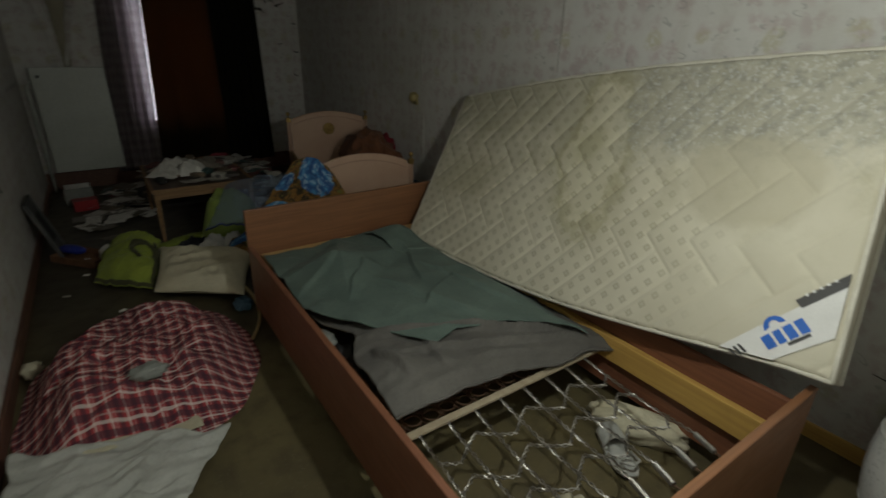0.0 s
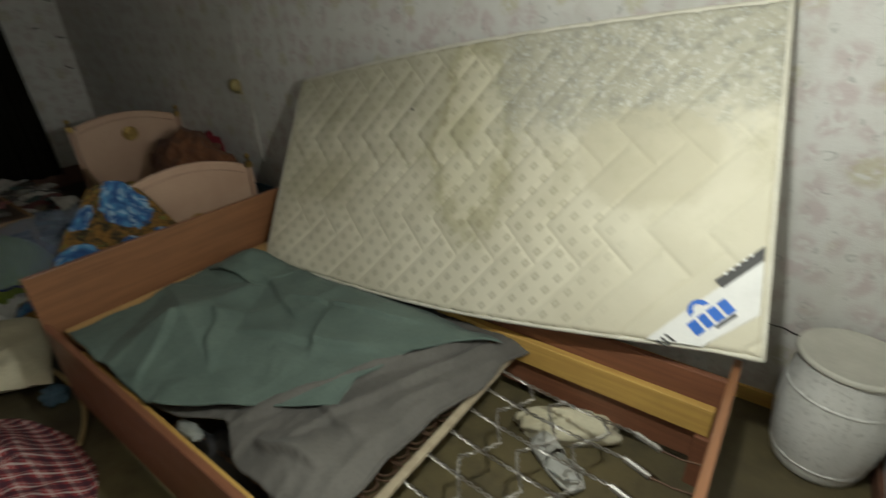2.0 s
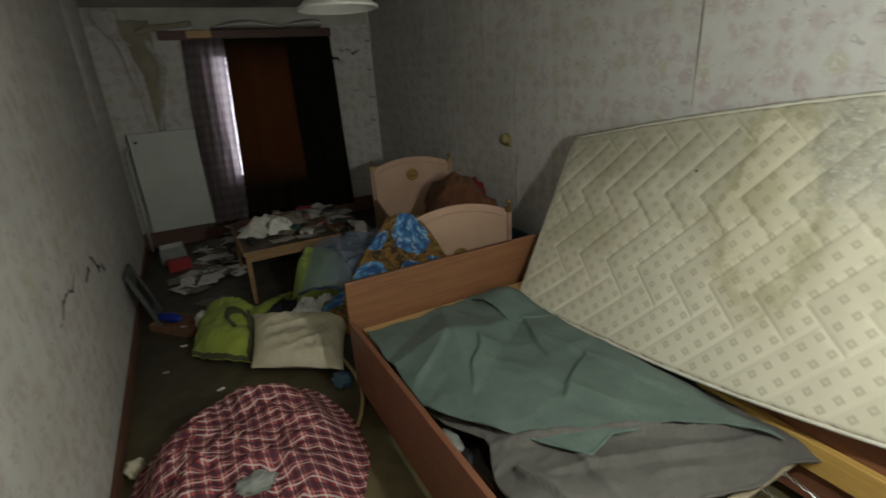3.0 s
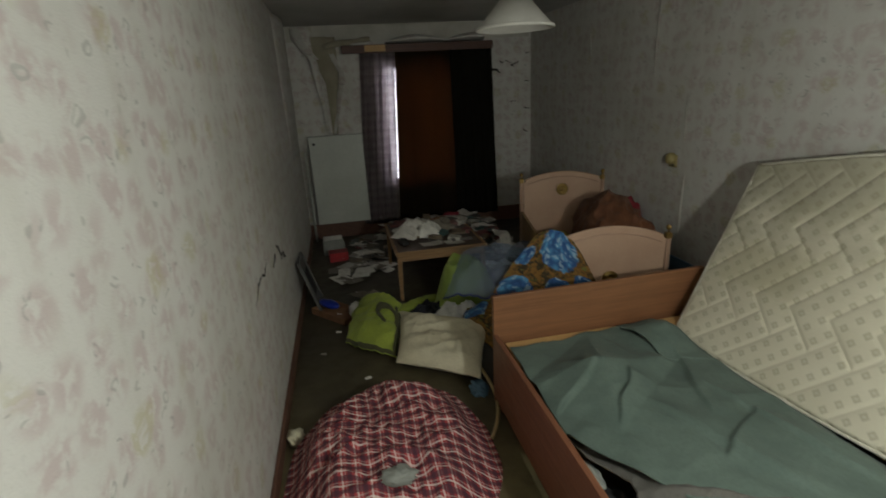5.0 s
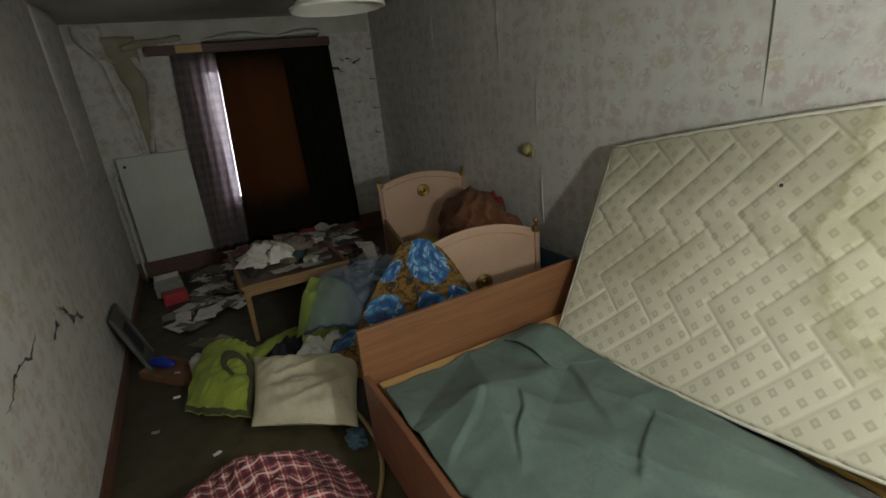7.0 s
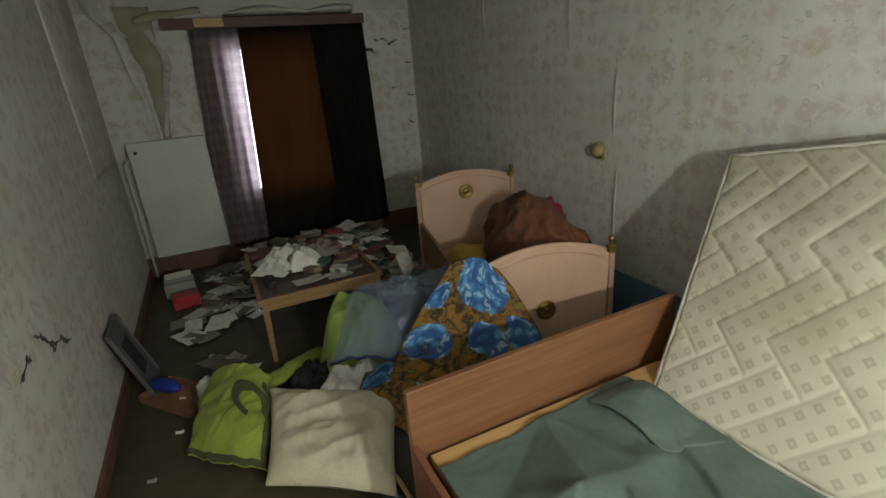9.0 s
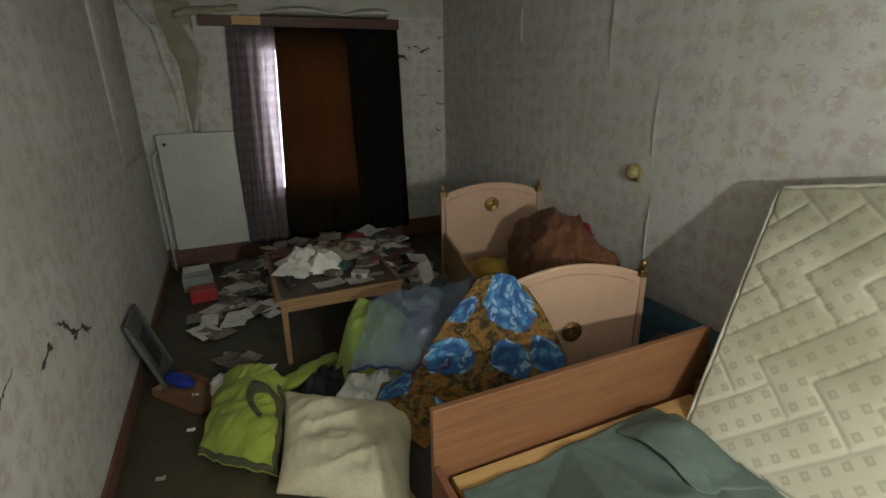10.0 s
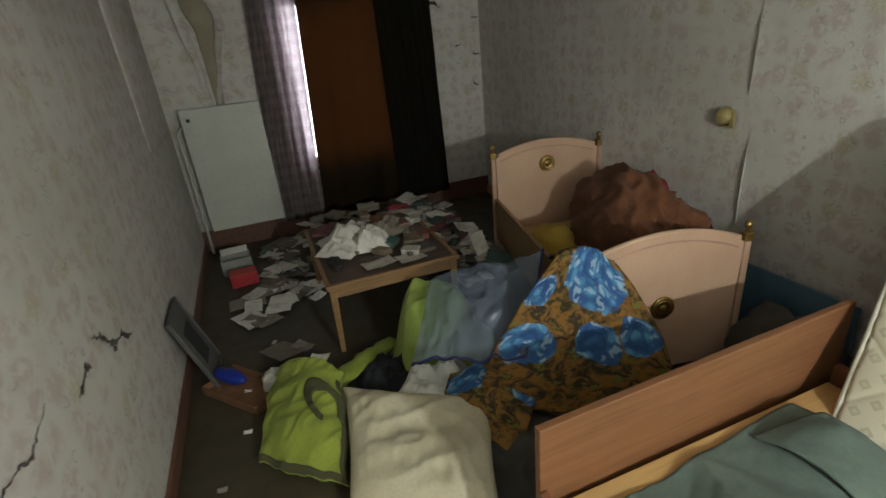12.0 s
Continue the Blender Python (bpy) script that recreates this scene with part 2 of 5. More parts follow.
def make_floral():
    n = Nodes("blue_rose_cotton", 0.85)
    co = n.stretch(1, 1, 0, n.uv)
    leaves = n.noise(17, 4, co=co, warp=1.2)
    c = n.mix(n.step(leaves, 0.41, 0.56), (0.038, 0.027, 0.010), (0.235, 0.115, 0.020))
    c = n.mix(n.step(n.noise(40, 3, co=co), 0.52, 0.66), c, (0.10, 0.055, 0.014))
    c = n.mix(n.step(n.noise(20, 3, co=co), 0.58, 0.66), c, (0.15, 0.15, 0.030))
    px, py, pz = n.split(n.uv)
    cell = 9.0
    for rx, ry, rr in ((0.37, 0.66, 0.20), (0.36, 0.32, 0.095), (0.53, 0.36, 0.085), (0.10, 0.30, 0.095), (0.05, 0.55, 0.08), (0.60, 0.12, 0.07)):
        dx, dy = n.math("SUBTRACT", px, rx), n.math("SUBTRACT", py, ry)
        away = n.math("SQRT", n.math("ADD", n.math("MULTIPLY", dx, dx), n.math("MULTIPLY", dy, dy)))
        cell = n.math("MINIMUM", n.math("MULTIPLY", away, 0.45 / rr), cell)
    wob = n.math("ADD", cell, n.math("MULTIPLY", n.math("SUBTRACT", n.noise(13, 2, co=co), 0.5), 0.35))
    rose = n.step(wob, 0.47, 0.42)
    petal = n.voronoi(21, co=co, feature="SMOOTH_F1")
    blue = n.mix(n.step(petal, 0.12, 0.55), (0.09, 0.29, 0.52), (0.025, 0.095, 0.26))
    rimmed = n.voronoi(15, co=co, feature="DISTANCE_TO_EDGE")
    whorl = n.math("SINE", n.math("ADD", n.math("MULTIPLY", cell, 15.0), n.math("MULTIPLY", n.noise(8, 3, co=co), 17.0)))
    blue = n.mix(n.math("MULTIPLY", n.math("MULTIPLY", n.step(whorl, 0.55, 1.0), n.step(rimmed, 0.02, 0.16)), 0.6), blue, (0.42, 0.58, 0.70))
    blue = n.mix(n.math("MULTIPLY", n.step(whorl, -0.6, -1.0), 0.55), blue, (0.012, 0.045, 0.14))
    c = n.mix(rose, c, blue)
    n.bump(n.noise(26, 4), 0.3, 0.003)
    return n.done(c)


def make_ticking():
    n = Nodes("mattress_ticking", 0.82)
    x, y, z = n.split(n.turn(0, 0, 45, n.uv))
    u, v, w = n.split(n.uv)
    fx = n.math("ABSOLUTE", n.math("SUBTRACT", n.math("FRACT", n.math("MULTIPLY", x, 1 / 0.0545)), 0.5))
    fy = n.math("ABSOLUTE", n.math("SUBTRACT", n.math("FRACT", n.math("MULTIPLY", y, 1 / 0.0545)), 0.5))
    far = n.math("MAXIMUM", fx, fy)
    ring = n.math("MULTIPLY", n.step(far, 0.25, 0.18), n.math("ADD", 0.45, n.math("MULTIPLY", n.step(far, 0.05, 0.12), 0.55)))
    wide = n.noise(2.0, 3)
    ring = n.math("MULTIPLY", ring, n.step(n.math("ADD", u, n.math("MULTIPLY", wide, 0.9)), 2.20, 1.75))
    warp = n.math("SUBTRACT", n.noise(6.0, 5, 0.65), 0.5)

    def spot(cu, cv, ru, rv, ragged):
        """How far out of a stain's ragged outline a place lies: 1 on its rim."""
        du, dv = n.math("DIVIDE", n.math("SUBTRACT", u, cu), ru), n.math("DIVIDE", n.math("SUBTRACT", v, cv), rv)
        away = n.math("SQRT", n.math("ADD", n.math("MULTIPLY", du, du), n.math("MULTIPLY", dv, dv)))
        return n.math("ADD", away, n.math("MULTIPLY", warp, ragged))

    base = n.mix(n.step(n.noise(3, 5), 0.3, 0.7), (0.60, 0.56, 0.44), (0.53, 0.49, 0.375))
    # blotchy grime, stronger towards the mattress's upper edge
    darkening = n.math("MULTIPLY", n.step(n.noise(4.5, 6, 0.7), 0.46, 0.66), n.step(v, 0.15, 0.70))
    c = n.mix(n.math("MULTIPLY", darkening, 0.55), base, (0.36, 0.33, 0.21))
    dull = n.math("MULTIPLY", n.step(n.math("ADD", v, n.math("MULTIPLY", warp, 0.5)), 0.45, 0.80), n.step(u, 1.5, 0.7))
    c = n.mix(n.math("MULTIPLY", dull, 0.55), c, (0.32, 0.30, 0.22))
    c = n.mix(n.math("MULTIPLY", n.step(spot(0.27, 0.42, 0.30, 0.16, 1.6), 1.1, 0.3), 0.42), c, (0.27, 0.24, 0.13))
    pale = spot(1.05, 0.60, 0.17, 0.30, 1.5)
    c = n.mix(n.math("MULTIPLY", n.step(pale, 1.55, 1.0), 0.28), c, (0.29, 0.27, 0.16))
    c = n.mix(n.math("MULTIPLY", n.step(pale, 1.0, 0.86), 0.75), c, (0.58, 0.54, 0.40))
    rim = n.math("MULTIPLY", n.step(pale, 0.74, 0.92), n.step(pale, 1.16, 0.97))
    c = n.mix(n.math("MULTIPLY", rim, 0.36), c, (0.27, 0.24, 0.11))
    c = n.mix(n.math("MULTIPLY", n.step(spot(1.0, 0.62, 0.10, 0.10, 1.8), 1.1, 0.3), 0.38), c, (0.25, 0.23, 0.10))
    mouldy = n.math("MULTIPLY", n.step(n.math("ADD", u, n.math("MULTIPLY", warp, 0.5)), 1.0, 1.35), n.step(n.math("ADD", v, n.math("MULTIPLY", warp, 0.35)), 0.53, 0.72))
    tan = n.step(spot(1.66, 0.53, 0.20, 0.15, 0.9), 1.15, 0.85)
    c = n.mix(n.math("MULTIPLY", mouldy, 0.60), c, (0.30, 0.29, 0.24))
    c = n.mix(n.math("MULTIPLY", n.math("MULTIPLY", mouldy, n.step(n.noise(26, 5, 0.7), 0.48, 0.60)), 0.5), c, (0.22, 0.22, 0.19))
    c = n.mix(n.math("MULTIPLY", tan, 0.6), c, (0.43, 0.39, 0.28))
    bloom = n.math("MULTIPLY", n.math("MULTIPLY", n.step(n.noise(60, 4, 0.75), 0.53, 0.62), mouldy), n.math("SUBTRACT", 1.0, n.math("MULTIPLY", tan, 0.9)))
    c = n.mix(n.math("MULTIPLY", bloom, 0.5), c, (0.66, 0.66, 0.62))
    clear = n.math("SUBTRACT", 1.0, n.math("MULTIPLY", n.math("MAXIMUM", tan, mouldy), 0.85))
    c = n.mix(n.math("MULTIPLY", n.math("MULTIPLY", ring, clear), 0.46), c, (0.26, 0.23, 0.15))
    n.bump(n.math("ADD", n.noise(130, 3), n.noise(16, 4)), 0.25, 0.003)
    return n.done(c)


def make_sheer():
    m = bpy.data.materials.new("lace_curtain")
    m.use_nodes = True
    t = m.node_tree
    t.nodes.clear()
    out, mix1, mix2 = t.nodes.new("ShaderNodeOutputMaterial"), t.nodes.new("ShaderNodeMixShader"), t.nodes.new("ShaderNodeMixShader")
    dif, tra, clear = t.nodes.new("ShaderNodeBsdfDiffuse"), t.nodes.new("ShaderNodeBsdfTranslucent"), t.nodes.new("ShaderNodeBsdfTransparent")
    tra.inputs[0].default_value = (0.60, 0.53, 0.57, 1)
    wave, tone = t.nodes.new("ShaderNodeTexWave"), t.nodes.new("ShaderNodeMix")
    wave.bands_direction = "Z"
    wave.inputs["Scale"].default_value, wave.inputs["Distortion"].default_value, wave.inputs["Detail Scale"].default_value = 3.6, 2.5, 6.0
    tone.data_type = "RGBA"
    tone.inputs[6].default_value, tone.inputs[7].default_value = (0.30, 0.265, 0.26, 1), (0.15, 0.125, 0.125, 1)
    t.links.new(wave.outputs["Fac"], tone.inputs[0]), t.links.new(tone.outputs[2], dif.inputs[0])
    co = t.nodes.new("ShaderNodeTexCoord")
    vor = t.nodes.new("ShaderNodeTexVoronoi")
    vor.inputs["Scale"].default_value = 190
    t.links.new(co.outputs["Object"], wave.inputs["Vector"])
    t.links.new(co.outputs["Object"], vor.inputs["Vector"])
    hole = t.nodes.new("ShaderNodeMapRange")
    hole.inputs["From Min"].default_value, hole.inputs["From Max"].default_value = 0.30, 0.55
    hole.inputs["To Min"].default_value, hole.inputs["To Max"].default_value = 0.50, 0.03
    t.links.new(vor.outputs["Distance"], hole.inputs["Value"])
    mix1.inputs[0].default_value = 0.5
    t.links.new(dif.outputs[0], mix1.inputs[1]), t.links.new(tra.outputs[0], mix1.inputs[2])
    t.links.new(hole.outputs[0], mix2.inputs[0])
    t.links.new(mix1.outputs[0], mix2.inputs[1]), t.links.new(clear.outputs[0], mix2.inputs[2])
    t.links.new(mix2.outputs[0], out.inputs[0])
    return m


def make_drape(name, front, back, share):
    m = bpy.data.materials.new(name)
    m.use_nodes = True
    t = m.node_tree
    t.nodes.clear()
    out, mix = t.nodes.new("ShaderNodeOutputMaterial"), t.nodes.new("ShaderNodeMixShader")
    dif, tra = t.nodes.new("ShaderNodeBsdfDiffuse"), t.nodes.new("ShaderNodeBsdfTranslucent")
    co, noise_, ramp = t.nodes.new("ShaderNodeTexCoord"), t.nodes.new("ShaderNodeTexNoise"), t.nodes.new("ShaderNodeMix")
    ramp.data_type = "RGBA"
    noise_.inputs["Scale"].default_value, noise_.inputs["Detail"].default_value = 14, 5
    t.links.new(co.outputs["Object"], noise_.inputs["Vector"]), t.links.new(noise_.outputs["Fac"], ramp.inputs[0])
    ramp.inputs[6].default_value, ramp.inputs[7].default_value = (*front, 1), (*(0.7 * v for v in front), 1)
    t.links.new(ramp.outputs[2], dif.inputs[0])
    tra.inputs[0].default_value = (*back, 1)
    mix.inputs[0].default_value = share
    t.links.new(dif.outputs[0], mix.inputs[1]), t.links.new(tra.outputs[0], mix.inputs[2]), t.links.new(mix.outputs[0], out.inputs[0])
    return m


def make_glass(name, colour, rough, clear, crease=0.0):
    m = bpy.data.materials.new(name)
    m.use_nodes = True
    t = m.node_tree
    t.nodes.clear()
    out, mix = t.nodes.new("ShaderNodeOutputMaterial"), t.nodes.new("ShaderNodeMixShader")
    gloss, thru = t.nodes.new("ShaderNodeBsdfPrincipled"), t.nodes.new("ShaderNodeBsdfTransparent")
    gloss.inputs["Base Color"].default_value, gloss.inputs["Roughness"].default_value = (*colour, 1), rough
    thru.inputs[0].default_value = (*(min(1, 0.6 + v) for v in colour), 1)
    mix.inputs[0].default_value = clear
    if crease:
        co, ripple, bump = t.nodes.new("ShaderNodeTexCoord"), t.nodes.new("ShaderNodeTexNoise"), t.nodes.new("ShaderNodeBump")
        ripple.inputs["Scale"].default_value, ripple.inputs["Detail"].default_value = 14, 3
        bump.inputs["Strength"].default_value, bump.inputs["Distance"].default_value = crease, 0.02
        t.links.new(co.outputs["Object"], ripple.inputs["Vector"]), t.links.new(ripple.outputs["Fac"], bump.inputs["Height"])
        t.links.new(bump.outputs[0], gloss.inputs["Normal"])
    t.links.new(gloss.outputs[0], mix.inputs[1]), t.links.new(thru.outputs[0], mix.inputs[2]), t.links.new(mix.outputs[0], out.inputs[0])
    return m


def make_paper():
    n = Nodes("paper", 0.75)
    c = n.mix(n.step(n.random(), 0.40, 0.95), (0.72, 0.70, 0.65), (0.19, 0.165, 0.13))
    c = n.mix(n.math("MULTIPLY", n.step(n.noise(30, 4), 0.5, 0.7), 0.35), c, (0.28, 0.25, 0.20))
    n.bump(n.noise(40, 3), 0.2, 0.002)
    return n.done(c)


def make_litter():
    n = Nodes("printed_card", 0.6)
    r = n.random()
    c = n.mix(n.step(r, 0.3, 0.34), (0.09, 0.08, 0.07), (0.20, 0.15, 0.10))
    c = n.mix(n.step(r, 0.50, 0.53), c, (0.44, 0.42, 0.37))
    c = n.mix(n.step(r, 0.74, 0.76), c, (0.17, 0.055, 0.05))
    c = n.mix(n.step(r, 0.84, 0.86), c, (0.06, 0.12, 0.11))
    c = n.mix(n.step(r, 0.93, 0.94), c, (0.42, 0.40, 0.36))
    c = n.mix(n.math("MULTIPLY", n.step(n.noise(26, 5), 0.48, 0.62), 0.45), c, (0.05, 0.045, 0.04))
    return n.done(c)


M_LINO, M_PLAID, M_FLORAL, M_TICK = make_lino(), make_plaid(), make_floral(), make_ticking()
M_SHEER = make_sheer()
M_DRAPE = make_drape("brown_curtain", (0.024, 0.018, 0.011), (0.34, 0.185, 0.09), 0.20)
M_DRAPE_DARK = make_drape("dark_curtain", (0.016, 0.015, 0.011), (0.05, 0.02, 0.01), 0.08)
M_GLASS = make_glass("window_glass", (0.55, 0.58, 0.58), 0.1, 0.85)
M_BAG = make_glass("clear_vinyl", (0.28, 0.33, 0.42), 0.12, 0.72, 0.9)
M_BAG_EDGE = plain("blue_piping", (0.02, 0.03, 0.14), (0.015, 0.025, 0.10), 20, 90, 0.4, 0.1)
M_PAPER, M_LITTER = make_paper(), make_litter()
M_LABEL = plain("white_label_cloth", (0.72, 0.71, 0.68), (0.64, 0.63, 0.60), 10, 300, 0.7, 0.15)
M_LABEL_BLUE = plain("label_blue", (0.02, 0.13, 0.52), (0.018, 0.11, 0.44), 20, 300, 0.6, 0.1)
M_LABEL_DARK = plain("label_charcoal", (0.06, 0.058, 0.055), (0.045, 0.043, 0.04), 20, 300, 0.65, 0.1)
M_PIPING = plain("mattress_piping", (0.62, 0.59, 0.50), (0.52, 0.49, 0.40), 12, 200, 0.8, 0.2)
M_BORDER = plain("mattress_border", (0.42, 0.36, 0.25), (0.30, 0.25, 0.16), 6, 150, 0.85, 0.3)


def make_speckle():
    n = Nodes("speckled_ceramic", 0.45)
    c = n.mix(n.step(n.noise(6, 4), 0.35, 0.7), (0.66, 0.65, 0.61), (0.56, 0.55, 0.51))
    c = n.mix(n.math("MULTIPLY", n.step(n.noise(75, 4, 0.7), 0.55, 0.63), 0.6), c, (0.30, 0.29, 0.26))
    n.bump(n.noise(60, 3), 0.15, 0.002)
    return n.done(c)


M_POT = make_speckle()
M_LID = plain("dusty_lid", (0.52, 0.50, 0.43), (0.43, 0.41, 0.35), 8, 90, 0.7, 0.15)

# ---- building helpers ----
def link(name, bm, material, smooth=False):
    me = bpy.data.meshes.new(name)
    bm.normal_update()
    bm.to_mesh(me)
    bm.free()
    me.materials.append(material)
    if smooth:
        me.polygons.foreach_set("use_smooth", [True] * len(me.polygons))
    return new(name, me)


def part(name, bm, material, parent, label="", smooth=False):
    ob = link(name, bm, material, smooth)
    ob.parent = parent
    return tagged(ob, label)


def thing(name, m, label, category, group="", kind=""):
    ob = new(name)
    ob.empty_display_size = 0.1
    ob.matrix_world = m
    return tagged(ob, label, category, group, kind)


def single(name, bm, material, m, label, category, group="", kind="", smooth=False):
    ob = link(name, bm, material, smooth)
    ob.matrix_world = m
    return tagged(ob, label, category, group, kind)


def box(bm, x0, x1, y0, y1, z0, z1, bevel=0.0, m=None):
    made = bmesh.ops.create_cube(bm, size=1.0)["verts"]
    for v in made:
        v.co = Vector((x0 + (v.co.x + 0.5) * (x1 - x0), y0 + (v.co.y + 0.5) * (y1 - y0), z0 + (v.co.z + 0.5) * (z1 - z0)))
    if bevel:
        edges = list({e for v in made for e in v.link_edges})
        made = bmesh.ops.bevel(bm, geom=edges, offset=bevel, segments=2, affect="EDGES", profile=0.5)["verts"]
    if m is not None:
        bmesh.ops.transform(bm, matrix=m, verts=list({v for v in made}))
    return bm


def boxed(*a, **k):
    return box(bmesh.new(), *a, **k)


def lathe(profile, sides=32):
    """Revolves (radius, height) pairs round the z axis."""
    bm = bmesh.new()
    rings = []
    for r, z in profile:
        if r < 1e-5:
            rings.append([bm.verts.new((0, 0, z))])
        else:
            rings.append([bm.verts.new((r * math.cos(math.tau * k / sides), r * math.sin(math.tau * k / sides), z)) for k in range(sides)])
    for a, b in zip(rings, rings[1:]):
        for k in range(sides):
            quad = [a[k % len(a)], a[(k + 1) % len(a)], b[(k + 1) % len(b)], b[k % len(b)]]
            face = list(dict.fromkeys(quad))
            if len(face) > 2:
                bm.faces.new(face)
    bmesh.ops.recalc_face_normals(bm, faces=bm.faces)
    return bm


def tube(bm, points, radius, sides=6, cap=True):
    pts = [Vector(p) for p in points]
    rings, side = [], None
    for k, p in enumerate(pts):
        d = (pts[min(k + 1, len(pts) - 1)] - pts[max(k - 1, 0)]).normalized()
        if side is None:
            side = d.orthogonal().normalized()
        side = (side - d * side.dot(d)).normalized()
        other = d.cross(side)
        rings.append([bm.verts.new(p + radius * (math.cos(a) * side + math.sin(a) * other)) for a in (math.tau * s / sides for s in range(sides))])
    for a, b in zip(rings, rings[1:]):
        for k in range(sides):
            bm.faces.new((a[k], a[(k + 1) % sides], b[(k + 1) % sides], b[k]))
    if cap:
        bm.faces.new(rings[0][::-1]), bm.faces.new(rings[-1])
    return bm


def slab(place, nu, nv, thick, size=(1, 1), relief=None):
    """A soft or bent sheet: place(u, v) gives its upper side for u, v in 0..1; relief(u, v) lifts it along its normal."""
    us, vs = np.linspace(0, 1, nu + 1), np.linspace(0, 1, nv + 1)
    top = np.array([[tuple(place(u, v)) for v in vs] for u in us])
    nor = np.cross(np.gradient(top, axis=0), np.gradient(top, axis=1))
    nor /= np.maximum(np.linalg.norm(nor, axis=2, keepdims=True), 1e-9)
    low = top - nor * thick
    if relief:
        top = top + nor * np.array([[relief(u, v) for v in vs] for u in us])[..., None]
    bm = bmesh.new()
    uv = bm.loops.layers.uv.new("UVMap")
    a = [[bm.verts.new(p) for p in row] for row in top]
    b = [[bm.verts.new(p) for p in row] for row in low]
    at = {}
    for i, u in enumerate(us):
        for j, v in enumerate(vs):
            at[a[i][j]] = at[b[i][j]] = (u * size[0], v * size[1])
    def face(*vv):
        f = bm.faces.new(vv)
        for l in f.loops:
            l[uv].uv = at[l.vert]
    for i in range(nu):
        for j in range(nv):
            face(a[i][j], a[i + 1][j], a[i + 1][j + 1], a[i][j + 1])
            face(b[i][j], b[i][j + 1], b[i + 1][j + 1], b[i + 1][j])
    for i in range(nu):
        face(a[i][0], b[i][0], b[i + 1][0], a[i + 1][0])
        face(a[i][nv], a[i + 1][nv], b[i + 1][nv], b[i][nv])
    for j in range(nv):
        face(a[0][j], a[0][j + 1], b[0][j + 1], b[0][j])
        face(a[nu][j], b[nu][j], b[nu][j + 1], a[nu][j + 1])
    return bm


def patch(c00, c10, c11, c01):
    """The point at u, v between four corners."""
    c = [Vector(p) for p in (c00, c10, c11, c01)]
    return lambda u, v: (c[0] * (1 - u) + c[1] * u) * (1 - v) + (c[3] * (1 - u) + c[2] * u) * v


def n3(x, y, z=0.0, s=1.0):
    return noise.noise(Vector((x * s, y * s, z * s)))


def folds(x, y, seed, s=4.0):
    """Creased cloth, -1..1: sharp ridges and soft hollows."""
    a = 1 - 2 * abs(n3(x + seed, y - seed, seed, s))
    b = 1 - 2 * abs(n3(x * 0.9 - y * 0.4 + seed, y + 2 * seed, 3.1, 2.3 * s))
    return 0.62 * a + 0.38 * b - 0.45


def smooth01(t):
    t = max(0.0, min(1.0, t))
    return t * t * (3 - 2 * t)


def heap(name, outline, height, material, label, category, seed, crease=0.03, n=60, thick=0.004, texture=1.0, base=0.006, flat=0.35, scale=5.0, under=None):
    """A heap of cloth on the floor: an uneven round outline (angle by angle from its centre), high in the middle and creased all over."""
    cx = sum(p[0] for p in outline) / len(outline)
    cy = sum(p[1] for p in outline) / len(outline)
    polar = sorted((math.atan2(y - cy, x - cx), math.hypot(x - cx, y - cy)) for x, y in outline)
    def reach(a):
        for k in range(len(polar)):
            a0, r0 = polar[k - 1]
            a1, r1 = polar[k]
            if k == 0:
                a0 -= math.tau
            for turn in (0, math.tau, -math.tau):
                if a0 <= a + turn <= a1:
                    f = smooth01((a + turn - a0) / max(a1 - a0, 1e-6))
                    return r0 + (r1 - r0) * f
        return polar[0][1]
    bm = bmesh.new()
    uv = bm.loops.layers.uv.new("UVMap")
    spokes, rings_n = n * 2, n // 2
    rings, mid = [], None
    for k in range(rings_n + 1):
        f = (k / rings_n) ** 0.8
        ring = []
        for s in range(spokes):
            a = math.tau * s / spokes - math.pi
            r = reach(a) * f * (1 + 0.05 * n3(math.cos(a) * 2, math.sin(a) * 2, seed))
            x, y = r * math.cos(a), r * math.sin(a)
            body = (1 - smooth01((f - flat) / (1 - flat)) ** 1.3)
            z = base + height * body * (0.8 + 0.35 * n3(x + seed, y, seed, 3.0)) + crease * (0.35 + body) * folds(x, y, seed, scale) * (1 - f ** 6)
            if under:
                z += under(cx + x, cy + y)
            floor_z = base + 0.004 + (under(cx + x, cy + y) if under else 0)
            ring.append(bm.verts.new((x, y, max(z, floor_z if f < 1 else base + (under(cx + x, cy + y) if under else 0)))))
            if k == 0:
                break
        rings.append(ring)
    at = {}
    for ring in rings:
        for v in ring:
            w = Vector((n3(v.co.x, v.co.y, seed, 3), n3(v.co.y, v.co.x, seed + 5, 3))) * 0.016
            at[v] = (v.co.x * texture + w.x + 0.12 * v.co.z, v.co.y * texture + w.y - 0.10 * v.co.z)
    def face(vv):
        vv = list(dict.fromkeys(vv))
        if len(vv) > 2:
            for l in bm.faces.new(vv).loops:
                l[uv].uv = at[l.vert]
    for a, b in zip(rings, rings[1:]):
        for s in range(spokes):
            face([a[s % len(a)], b[s], b[(s + 1) % spokes], a[(s + 1) % len(a)]])
    ob = single(name, bm, material, pose(cx, cy, 0), label, category, smooth=True)
    return ob, (cx, cy)


# ---- the room ----
W, Y0, Y1, H, T = 2.48, -0.72, 5.06, 2.10, 0.14
WX0, WX1, WZ0, WZ1 = 0.875, 1.66, 0.52, 1.74          # the window's opening

